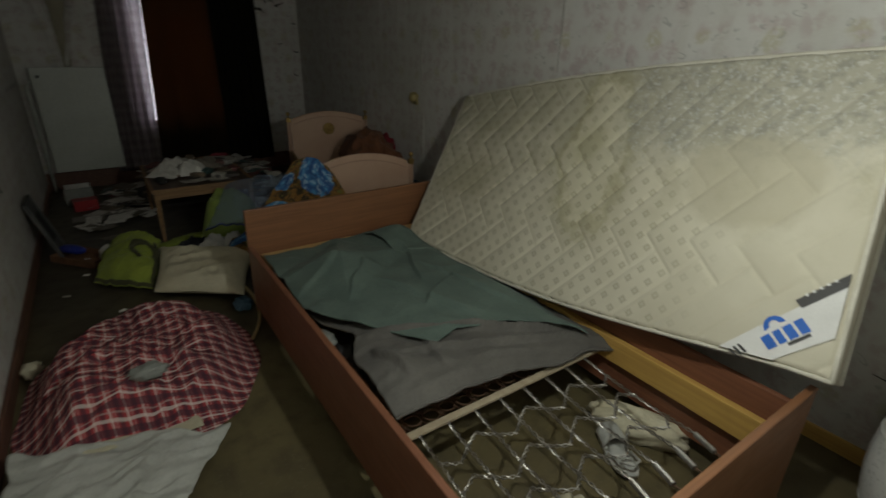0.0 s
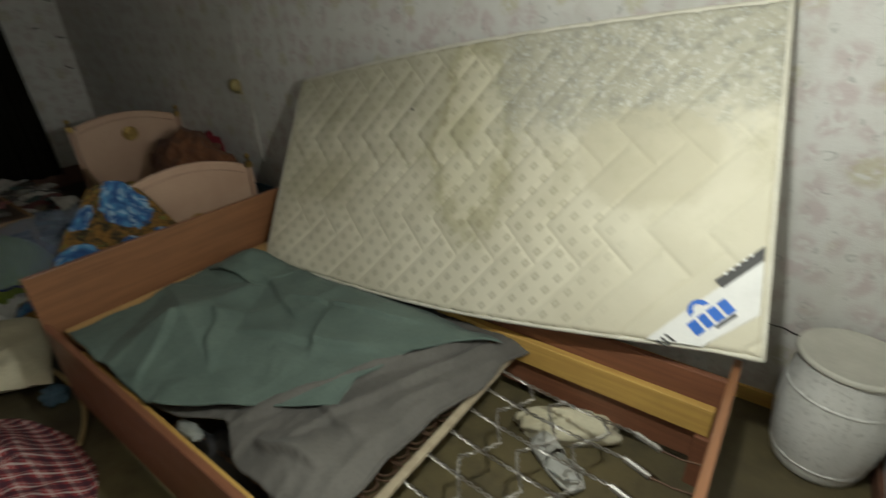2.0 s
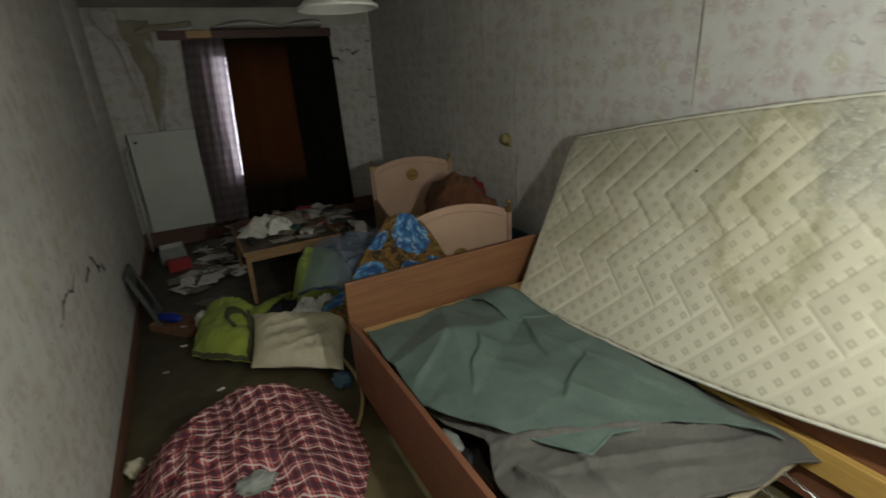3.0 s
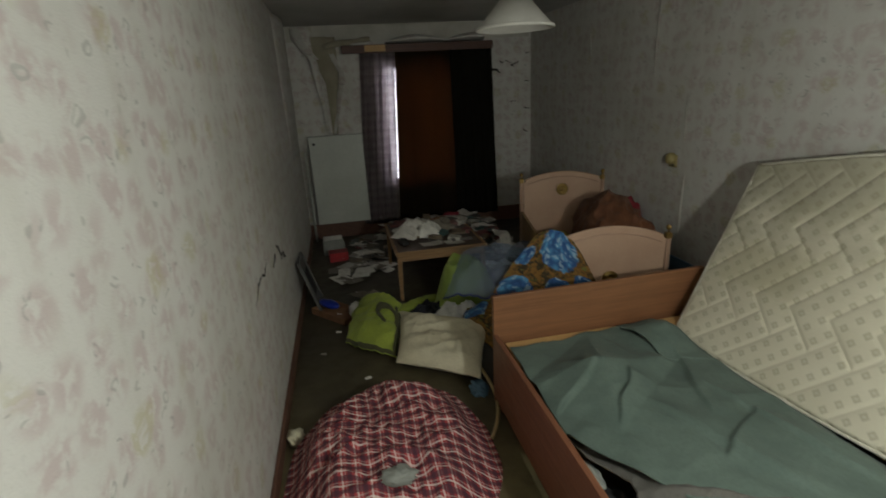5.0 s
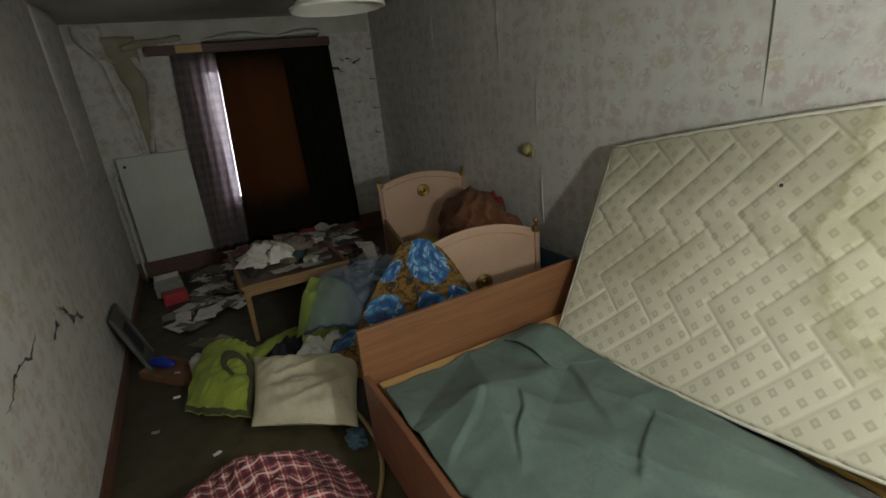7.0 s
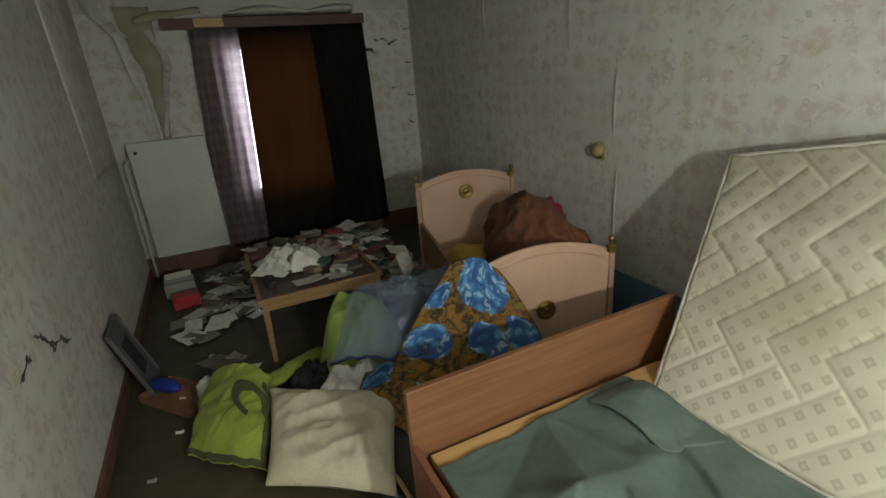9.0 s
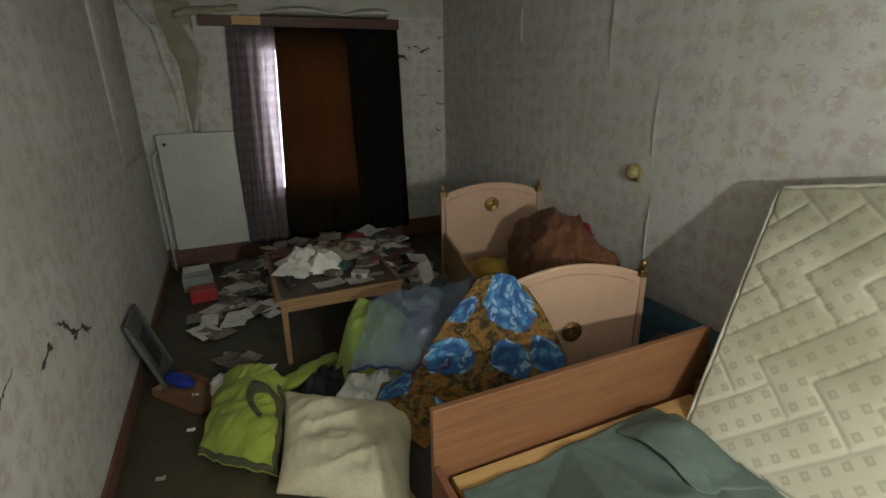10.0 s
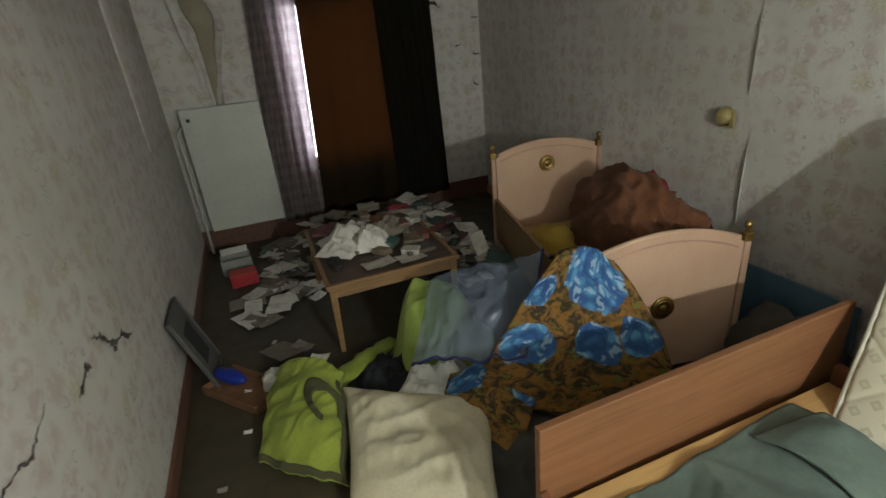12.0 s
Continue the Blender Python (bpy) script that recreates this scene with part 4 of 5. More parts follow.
def grey_spread(u, v):
    base = patch((1.05, 0.38, 0.36), (1.975, 0.32, 0.285), (1.98, 1.25, 0.27), (1.06, 1.2, 0.285))(u, v)
    x, y = base.x, base.y
    z = 0.014 * folds(x * 0.6 + 0.4 * y, y * 1.5, 2.7, 4.6) + 0.006 * folds(x, y, 5.5, 12) + 0.008 * n3(x, y, 7, 9)
    z += ridge(x, y, 1.96, 0.40, 1.06, 0.86, 0.06, 0.050) + ridge(x, y, 1.95, 0.36, 1.15, 0.64, 0.05, 0.034) + ridge(x, y, 1.90, 0.33, 1.40, 0.46, 0.04, 0.022)
    z += ridge(x, y, 1.18, 0.46, 1.12, 0.74, 0.05, 0.030) + ridge(x, y, 1.30, 0.44, 1.36, 0.72, 0.06, 0.018)
    edge = 0.03 * n3(u * 5, 1.0, 3) * (1 - v)
    edge_in = 0.085 * math.exp(-((v - 0.62) / 0.16) ** 2) * (1 - u) ** 3
    tuck = -0.03 * (1 - smooth01(v / 0.08))
    return base + Vector((edge_in + 0.012 * n3(u * 3, v * 6, 2), edge + 0.04 * math.sin(u * 3.1) * (1 - v), z + tuck + 0.03 * math.exp(-((u - 0.12) ** 2 + (v - 0.25) ** 2) / 0.012)))


grey = thing("grey_blanket", pose(0, 0, 0), "grey woollen blanket crumpled over bed springs", "blanket")
part("wool", slab(grey_spread, 120, 100, 0.006, (1, 1)), M_GREYC, grey, smooth=True)
part("hem", tube(bmesh.new(), [grey_spread(u, 0.004) for u in np.linspace(0.01, 0.99, 70)], 0.006, 6), M_GREYC, grey, smooth=True)


GREEN_FRONT = ((0.0, 1.03, 1.10), (0.40, 1.35, 0.63), (0.50, 1.46, 0.66), (0.72, 1.67, 0.60), (1.0, 1.90, 0.39))
GREEN_BACK = ((0.0, 1.035, 1.665), (0.60, 1.59, 1.705), (1.0, 1.98, 1.715))


def green_height(x, y):
    z = 0.348 + 0.020 * folds(x, y * 0.8 + 0.5 * x, 5.2, 3.0) + 0.005 * folds(x, y, 9.4, 9.0)
    a, b = ((x - 1.31) * 0.8 + (y - 1.37) * 0.6) / 0.28, ((y - 1.37) * 0.8 - (x - 1.31) * 0.6) / 0.20
    z += 0.095 * max(0, 1 - max(abs(a), abs(b)))
    z += ridge(x, y, 1.31, 1.38, 1.03, 1.20, 0.09, 0.022) + ridge(x, y, 1.20, 1.06, 1.42, 1.34, 0.10, 0.022)
    z += ridge(x, y, 1.60, 0.66, 1.38, 1.20, 0.12, 0.022) + ridge(x, y, 1.42, 0.84, 1.74, 1.04, 0.09, 0.016)
    z += ridge(x, y, 1.54, 1.02, 1.70, 1.46, 0.10, 0.018) + ridge(x, y, 1.80, 0.62, 1.64, 1.24, 0.08, 0.016)
    z += 0.05 * max(0, 1 - math.hypot(x - 1.72, y - 1.56) / 0.16)
    return z - 0.06 * smooth01((x - 1.76 - 0.06 * (1.6 - y)) / 0.14)


def green_spread(u, v):
    (x0, y0), (x1, y1) = polyline(GREEN_FRONT, u), polyline(GREEN_BACK, u)
    x, y = x0 + (x1 - x0) * v + 0.012 * n3(v * 4, u * 3, 5), y0 + (y1 - y0) * v + 0.014 * n3(u * 5, v * 3, 2)
    return Vector((x, y, green_height(x, y) + 0.02 * v * v))


def green_corner(u, v):
    p = patch((1.61, 1.40, 0), (1.81, 1.33, 0), (1.79, 1.63, 0), (1.575, 1.67, 0))(u, v)
    lift = 0.012 + 0.026 * (1 - u) * (1 - (2 * v - 1) ** 2) + 0.020 * v * v
    return Vector((p.x, p.y, green_height(p.x, p.y) + lift))


green = thing("green_cover", pose(0, 0, 0), "dark green cotton cover crumpled on the bed", "bed cover")
part("cotton", slab(green_spread, 150, 120, 0.004, (1, 1)), M_GREEN, green, smooth=True)
part("hem", tube(bmesh.new(), [green_spread(u, 0.004) for u in np.linspace(0.01, 0.99, 90)], 0.0045, 6), M_GREEN, green, smooth=True)
part("folded_corner", slab(green_corner, 30, 34, 0.007, (0.25, 0.3)), M_GREEN, green, smooth=True)


def dark_lump(name, x, y, z, sx, sy, sz, material, label, category, seed, rough_amp=0.25, turn=0, detail=4):
    bm = bmesh.new()
    uv = bm.loops.layers.uv.new("UVMap")
    bmesh.ops.create_icosphere(bm, subdivisions=detail, radius=1)
    for v in bm.verts:
        d = v.co.normalized()
        r = 1 + rough_amp * (folds(d.x + seed, d.y + d.z, seed, 1.6) + 0.5 * n3(d.x * 2, d.y * 2, d.z * 2 + seed))
        v.co = Vector((d.x * r * sx, d.y * r * sy, max(0.0, (d.z * r + 0.55) * sz)))
    for f in bm.faces:
        for l in f.loops:
            l[uv].uv = (l.vert.co.x + 0.3 * l.vert.co.z, l.vert.co.y + 0.6 * l.vert.co.z)
    return single(name, bm, material, pose(x, y, z, 0, 0, turn), label, category, smooth=True)


# black lump added so the gap between rail and blanket looks dark
dark_lump("dark_gap_lump", 1.12, 0.92, 0.0, 0.07, 0.15, 0.15, M_BLACK, "added black lump darkening the gap beside the bed rail", "bag", 1.1)
dark_lump("white_cloth", 1.93, 0.14, 0.0, 0.055, 0.17, 0.07, M_SHEET_Y, "ivory cloth lying under the bed springs", "cloth", 2.3, 0.35, 25)
# flat black lump added in place of the footboard's shadow on the floor
dark_lump("footboard_shade", 1.52, -0.12, 0.0, 0.20, 0.10, 0.028, M_BLACK, "flat black lump standing in for footboard shadow under the bed", "jacket", 5.3, 0.3)
dark_lump("pale_rag", 1.42, 0.02, 0.0, 0.09, 0.07, 0.05, M_SHEET_Y, "crumpled yellowish rag under the bed", "rag", 8.2, 0.4)


def slipper(m, label):
    t = thing("sandal", m, label, "sandal", group="sandals under the bed")
    def sole(u, v):
        w = 0.034 + 0.010 * math.sin(math.pi * (0.15 + 0.8 * u)) - 0.03 * max(0, abs(u - 0.5) - 0.36) * 4
        return Vector((0.24 * (u - 0.5), (v - 0.5) * 2 * w, 0.018 + 0.012 * (1 - smooth01(u * 2))))
    part("sole", slab(sole, 24, 8, 0.014), M_SHEET, t, smooth=True)
    def strap(u, v):
        a = math.pi * u
        return Vector((0.05 + 0.05 * (v - 0.5) * 1.6, 0.046 * math.cos(a), 0.02 + 0.05 * math.sin(a)))
    part("strap", slab(strap, 16, 4, 0.004), M_SHEET, t, smooth=True)
    part("heel_strap", tube(bmesh.new(), [(-0.02, 0.04, 0.03), (-0.09, 0.035, 0.06), (-0.118, 0, 0.07), (-0.09, -0.035, 0.06), (-0.02, -0.04, 0.03)], 0.005, 6), M_SHEET, t)
    return t


slipper(pose(1.79, 0.12, 0, 0, 0, 60), "pale leather sandal lying under the bed springs")
dark_lump("white_strap", 1.085, 1.0, 0.245, 0.022, 0.055, 0.014, M_GREYCARD, "crumpled grey strap beside the bed rail", "strap", 3.9, 0.4)

# ---- white barrel pot ----
pot = thing("barrel_stool", pose(2.295, -0.556, 0), "speckled white ceramic barrel pot with a grey lid", "pot")
prof = [(0.0, 0.0), (0.105, 0.0), (0.118, 0.008), (0.122, 0.03), (0.138, 0.10), (0.148, 0.18), (0.150, 0.24), (0.146, 0.31), (0.136, 0.38), (0.128, 0.418), (0.130, 0.43), (0.124, 0.436), (0.0, 0.436)]
prof = [(r, z * 0.925) for r, z in prof]
bm = lathe(prof, 72)
for v in bm.verts:
    r = math.hypot(v.co.x, v.co.y)
    if r > 0.11 and 0.02 < v.co.z < 0.42:
        a = math.atan2(v.co.y, v.co.x)
        groove = max(0, 1 - abs(((a * 12 / math.tau) % 1) - 0.5) / 0.06)
        v.co.x *= 1 - 0.02 * groove
        v.co.y *= 1 - 0.02 * groove
part("body", bm, M_POT, pot, smooth=True)
for z, r in ((0.06, 0.1305), (0.33, 0.1445)):
    part("hoop", lathe([(r - 0.004, (z - 0.007) * 0.925), (r + 0.0008, (z - 0.004) * 0.925), (r + 0.0008, (z + 0.004) * 0.925), (r - 0.006, (z + 0.007) * 0.925)], 48), M_POT, pot, smooth=True)
part("lid", lathe([(r, z - 0.0327) for r, z in ((0.0, 0.4365), (0.138, 0.4365), (0.143, 0.442), (0.143, 0.452), (0.136, 0.458), (0.13, 0.455), (0.0, 0.456))], 48), M_LID, pot, "flat dusty grey lid", smooth=True)

# ---- bedding and clothes on the floor ----
heap("plaid_duvet", [(0.045, 1.25), (0.03, 1.50), (0.09, 1.78), (0.24, 1.99), (0.47, 2.08), (0.73, 2.00), (0.89, 1.66), (0.88, 1.34), (0.70, 1.06), (0.40, 0.99), (0.13, 1.06)],
     0.18, M_PLAID, "red and white plaid cotton duvet heaped on floor", "duvet", 3.3, crease=0.042, n=150, scale=6.0, flat=0.50)
def pale_sheet(u, v):
    base = patch((0.03, 0.56, 0.02), (0.46, 0.64, 0.012), (0.68, 0.96, 0.012), (0.05, 1.17, 0.03))(u, v)
    z = 0.030 * (1 + folds(base.x * 0.6 + 0.5 * base.y, base.y * 1.9, 6.6, 5.0)) + 0.009 * folds(base.x, base.y, 2.1, 13) + 0.010
    return base + Vector((0.05 * n3(v * 4, u * 3, 1), 0.05 * n3(u * 4, v * 2, 8), z))
single("pale_sheet", slab(pale_sheet, 70, 60, 0.003), M_SHEET, pose(0, 0, 0), "pale grey cotton sheet crumpled on the floor", "sheet", smooth=True)
def ivory_sheet(u, v):
    base = patch((0.18, 1.06, 0.03), (0.60, 1.02, 0.01), (0.58, 1.20, 0.012), (0.22, 1.28, 0.05))(u, v)
    return base + Vector((0.03 * n3(v * 3, u * 3, 4), 0.03 * n3(u * 4, v, 5), 0.012 * (1 + folds(base.x, base.y, 8.8, 5)) + 0.012))
single("ivory_sheet", slab(ivory_sheet, 40, 20, 0.003), M_SHEET_Y, pose(0, 0, 0), "ivory cotton cloth under the plaid duvet", "cloth", smooth=True)
dark_lump("grey_sock", 0.47, 1.24, 0.172, 0.065, 0.038, 0.028, M_GREYCARD, "dull grey rag lying on the plaid duvet", "rag", 4.4, 0.4)
dark_lump("white_sock", 0.055, 1.78, 0.0, 0.035, 0.05, 0.035, M_SHEET_Y, "yellowish crumpled rag against the wall", "rag", 6.1, 0.4)


def pillow(name, corners, puff, material, label, seed, z_under):
    q = patch(*corners)
    def side(sign):
        def place(u, v):
            e = (1 - abs(2 * u - 1) ** 3.2) * (1 - abs(2 * v - 1) ** 3.2)
            p = q(u, v)
            pinch = 0.10 * ((2 * u - 1) ** 2) * (1 - (2 * v - 1) ** 2), 0.10 * ((2 * v - 1) ** 2) * (1 - (2 * u - 1) ** 2)
            c = q(0.5, 0.5)
            p = p + (c - p) * (pinch[0] + pinch[1]) * 0.6
            cre = (folds(p.x * 0.6 + p.y * 0.5, p.y, seed, 5) * 0.022 + folds(p.x, p.y * 0.4, seed + 3, 13) * 0.010) * (0.5 + e)
            return p + Vector((0, 0, sign * puff * e ** 0.55 + (cre if sign > 0 else 0)))
        return place
    top, low = side(1), side(-0.55)
    n = 56
    bm = bmesh.new()
    uv = bm.loops.layers.uv.new("UVMap")
    g = [[[bm.verts.new(f(i / n, j / n)) for j in range(n + 1)] for i in range(n + 1)] for f in (top, low)]
    for k in (0, 1):
        for i in range(n):
            for j in range(n):
                f = (g[k][i][j], g[k][i + 1][j], g[k][i + 1][j + 1], g[k][i][j + 1])
                made = bm.faces.new(f if k == 0 else f[::-1])
                for l in made.loops:
                    l[uv].uv = (l.vert.co.x, l.vert.co.y)
    bmesh.ops.remove_doubles(bm, verts=bm.verts, dist=0.0008)
    bmesh.ops.recalc_face_normals(bm, faces=bm.faces)
    return single(name, bm, material, pose(0, 0, 0), label, "pillow", smooth=True)


pillow("pillow", ((0.565, 2.20, 0.06), (0.965, 1.91, 0.065), (1.155, 2.37, 0.13), (0.655, 2.73, 0.115)), 0.068, M_CREAM, "large cream feather pillow with creased ticking", 2.9, 0.0)

def lime_jacket(u, v):
    base = patch((0.30, 2.55, 0.02), (0.58, 2.31, 0.02), (0.68, 2.78, 0.11), (0.40, 3.00, 0.05))(u, v)
    z = 0.10 * math.sin(math.pi * min(1, u * 0.95 + 0.05)) ** 0.6 * smooth01(v * 3 + 0.15) + 0.026 * folds(base.x, base.y, 1.9, 7.0)
    return base + Vector((0.03 * n3(v * 4, u, 2), 0.03 * n3(u * 4, v, 3), max(0, z) + 0.012))
jac = thing("lime_jacket", pose(0, 0, 0), "lime green fleece jacket with dark trim, on floor", "jacket")
part("fleece", slab(lime_jacket, 60, 80, 0.008), M_LIME, jac, smooth=True)
def trim_strip(a, b, wid):
    def place(s, t):
        u, v = a[0] + (b[0] - a[0]) * s, a[1] + (b[1] - a[1]) * s
        du, dv = b[0] - a[0], b[1] - a[1]
        l = math.hypot(du, dv)
        u, v = u - dv / l * wid * (t - 0.5), v + du / l * wid * (t - 0.5)
        return lime_jacket(min(1, max(0, u)), min(1, max(0, v))) + Vector((0, 0, 0.007))
    bm = slab(place, 26, 5, 0.004)
    bmesh.ops.recalc_face_normals(bm, faces=bm.faces)
    return bm
for a, b, wd in (((0.0, 0.02), (1.0, 0.02), 0.06), ((0.97, 0.02), (0.97, 0.9), 0.05)):
    part("trim", trim_strip(a, b, wd), M_OLIVE, jac, "dark olive trim", smooth=True)
def trim_loop(s, t):
    """The zip band, from the collar round in a narrowing loop."""
    a = math.radians(-60 + 290 * s)
    wid = 0.13 * (1 - 0.55 * abs(2 * s - 1))
    u, v = 0.74 + (0.20 + wid * (t - 0.5)) * math.cos(a + 0.6), 0.52 + (0.17 + wid * (t - 0.5)) * math.sin(a + 0.6)
    return lime_jacket(min(1, max(0, u)), min(1, max(0, v))) + Vector((0, 0, 0.008))
bm = slab(trim_loop, 50, 6, 0.004)
bmesh.ops.recalc_face_normals(bm, faces=bm.faces)
part("trim", bm, M_OLIVE, jac, "dark olive trim", smooth=True)
def lime_sleeve(u, v):
    a = math.tau * v
    x, y = 0.62 + 0.34 * u, 2.86 + 0.20 * u
    r = 0.045 * (1 - 0.2 * u) * (1 + 0.45 * n3(u * 9, math.cos(a), 3))
    return Vector((x - 0.5 * r * math.cos(a), y + r * math.cos(a), 0.035 + 0.018 * math.sin(math.pi * u) + 0.5 * r * math.sin(a)))
part("sleeve", slab(lime_sleeve, 26, 22, 0.003), M_LIME, jac, smooth=True)

heap("navy_jumper", [(0.74, 2.76), (0.98, 2.66), (1.04, 2.90), (0.88, 3.02), (0.74, 2.92)], 0.06, M_NAVY, "nearly black knitted jumper in a heap", "jumper", 5.6, crease=0.06, n=60, scale=9)
heap("white_shirt", [(0.76, 2.54), (1.08, 2.42), (1.24, 2.56), (1.18, 2.70), (1.02, 2.74), (0.84, 2.68)], 0.17, M_RAG, "crumpled white cotton rag between clothes", "shirt", 7.7, crease=0.06, n=70, scale=9)
heap("dark_garment", [(1.0, 1.98), (0.99, 2.40), (1.16, 2.42), (1.45, 2.20), (1.60, 1.86), (1.30, 1.80), (1.05, 1.84)], 0.10, M_DARKRAG, "dark crumpled garment behind the headboard", "garment", 9.1, crease=0.04, n=56)
heap("pale_lime_fleece", [(0.92, 2.78), (0.93, 3.02), (1.06, 3.12), (1.34, 3.12), (1.44, 2.96), (1.18, 2.72)], 0.35, M_LIME_PALE, "pale lime fleece garments piled beside the table", "fleece", 2.2, crease=0.06, n=80, flat=0.35, scale=5)

# flowered blanket hanging off the small bed
def flower_spread(u, v):
    base = patch((1.06, 2.40, 0.10), (1.83, 2.02, 0.03), (1.635, 2.285, 0.60), (1.46, 2.385, 0.625))(u, min(1.0, v / 0.88))
    over = max(0.0, (v - 0.88) / 0.12)
    z = 0.035 * math.sin(math.pi * v) + 0.024 * folds(base.x, base.y + 0.5 * base.z, 4.8, 5.5) + 0.008 * folds(base.x, base.y, 1.3, 12)
    z += 0.035 * math.exp(-((u - 0.45) / 0.40) ** 2) * smooth01(v * 1.6 - 0.3) - 0.05 * over ** 2
    return base + Vector((0.025 * n3(v * 5, u * 2, 3) + 0.03 * over, 0.02 * n3(u * 5, v * 4, 6) + 0.11 * over, z))
single("flowered_blanket", slab(flower_spread, 90, 100, 0.010, (0.62, 0.86)), M_FLORAL, pose(0, 0, 0), "brown blanket with large blue roses over bedstead", "blanket", smooth=True)
def flower_low(u, v):
    base = patch((0.92, 2.40, 0.05), (1.14, 2.14, 0.05), (1.38, 2.36, 0.15), (1.06, 2.54, 0.17))(u, v)
    return base + Vector((0, 0, 0.03 * folds(base.x, base.y, 6.8, 5) + 0.06 * math.sin(math.pi * u)))
single("flowered_cover", slab(flower_low, 40, 40, 0.008, (0.4, 0.4)), M_FLORAL, pose(0, 0, 0), "brown and blue flowered cover trailing on floor", "blanket", smooth=True)

# clear vinyl bag
def vinyl(u, v):
    base = patch((0.92, 2.58, 0.22), (1.29, 2.33, 0.25), (1.57, 2.66, 0.50), (1.12, 2.86, 0.38))(u, v)
    z = 0.05 * math.sin(math.pi * u) * math.sin(math.pi * v) + 0.045 * folds(base.x, base.y, 3.9, 5.0) + 0.018 * folds(base.x, base.y, 7.9, 11)
    return base + Vector((0, 0, z + 0.035))
bag = thing("vinyl_bag", pose(0, 0, 0), "clear plastic bedding bag with blue edging, empty", "plastic bag")
part("film", slab(vinyl, 110, 110, 0.0012), M_BAG, bag, smooth=True)
edge = [(t, 0.0) for t in np.linspace(0, 1, 60)] + [(1.0, t) for t in np.linspace(0.02, 1, 60)]
part("edging", tube(bmesh.new(), [vinyl(u, v) for u, v in edge], 0.006, 6), M_BAG_EDGE, bag, "dark blue corded edging", smooth=True)

# cane loop beside the pillow
hoop = [(0.985 + 0.03 * math.sin(t * 3.0) - 0.085 * t ** 3, 2.04 - 0.50 * t, 0.06 * (1 - t) ** 1.2 + 0.012) for t in np.linspace(0, 1, 24)]
single("cane_handle", tube(bmesh.new(), hoop, 0.009, 8), M_CANE, pose(0, 0, 0), "curved pale cane handle lying on the floor", "cane", smooth=True)
dark_lump("blue_cloth", 0.95, 1.91, 0.0, 0.045, 0.06, 0.030, M_BLUEBOARD, "blue crumpled cloth under the pillow", "cloth", 3.7, 0.4)

# ---- small painted bed ----
cot = thing("painted_bed", pose(1.885, 2.30, 0, 0, 0, -12.0), "small peach-painted bedstead with brass medallions", "bed")


def arched(half, low, side, rise, thick, n=28, y=0.0):
    """A board with an arched top, standing across x, tapering to its foot."""
    bm = bmesh.new()
    front, back = [], []
    pts = [(-half * 0.97, low), (-half, side)] + [(-half + 2 * half * t, side + rise * math.sin(math.pi * t) ** 0.8) for t in np.linspace(0.02, 0.98, n)] + [(half, side), (half * 0.97, low)]
    for x, z in pts:
        front.append(bm.verts.new((x, y, z)))
        back.append(bm.verts.new((x, y + thick, z)))
    bm.faces.new(front), bm.faces.new(back[::-1])
    for k in range(len(pts)):
        bm.faces.new((front[k], back[k], back[(k + 1) % len(pts)], front[(k + 1) % len(pts)]))
    bmesh.ops.recalc_face_normals(bm, faces=bm.faces)
    return bm


def arch_line(half, side, rise, y, drop, n=28):
    return [(-half + 2 * half * t, y, side + rise * math.sin(math.pi * t) ** 0.8 - drop) for t in np.linspace(0.03, 0.97, n)]


def bed_end(y, low, side, rise, med_z, head):
    half = 0.315
    board_ = part("footboard" if not head else "headboard", arched(half, low, side, rise, 0.02, y=y), M_PEACH, cot)
    part("moulding", tube(bmesh.new(), arch_line(half - 0.006, side, rise, y - 0.002, 0.028), 0.0045, 5), M_PEACH_EDGE, board_)
    part("top_cap", tube(bmesh.new(), arch_line(half + 0.004, side, rise, y + 0.01, -0.004), 0.012, 8), M_PEACH, board_, smooth=True)
    for s in (-1, 1):
        part("post", boxed(s * (half + 0.016) - 0.014, s * (half + 0.016) + 0.014, y - 0.004, y + 0.024, 0.0, side + 0.0, bevel=0.004), M_PEACH_EDGE, cot)
        part("corner_fitting", boxed(s * (half + 0.016) - 0.018, s * (half + 0.016) + 0.018, y - 0.008, y + 0.028, side + 0.0005, side + 0.035, bevel=0.003), M_BRASS, cot, "dull brass corner fitting")
        fin = part("finial", lathe([(0.0, 0.0), (0.010, 0.0), (0.007, 0.012), (0.014, 0.022), (0.016, 0.032), (0.010, 0.044), (0.0, 0.048)], 16), M_BRASS, cot, "small brass finial", smooth=True)
        fin.matrix_local = pose(s * (half + 0.016), y + 0.010, side + 0.0355)
    med = part("medallion", lathe([(0.0, 0.006), (0.010, 0.007), (0.012, 0.003), (0.024, 0.004), (0.028, 0.008), (0.033, 0.008), (0.037, 0.003), (0.042, 0.007), (0.047, 0.007), (0.050, 0.0), (0.0, -0.001)], 36), M_BRASS, cot, "round ribbed brass medallion", smooth=True)
    med.matrix_local = pose(0.0, y - 0.001, med_z, 90)


bed_end(0.0, 0.05, 0.575, 0.075, 0.342, False)
bed_end(1.25, 0.10, 0.70, 0.068, 0.635, True)
for s in (-1, 1):
    part("side_board", boxed(s * 0.325 - 0.010, s * 0.325 + 0.010, 0.025, 1.245, 0.20, 0.46 if s < 0 else 0.40, bevel=0.003), M_TABLE if s < 0 else M_PEACH_EDGE, cot, "brown wooden side board" if s < 0 else "")
part("bed_base", boxed(-0.31, 0.31, 0.03, 1.24, 0.22, 0.25, bevel=0.003), M_PINE, cot)

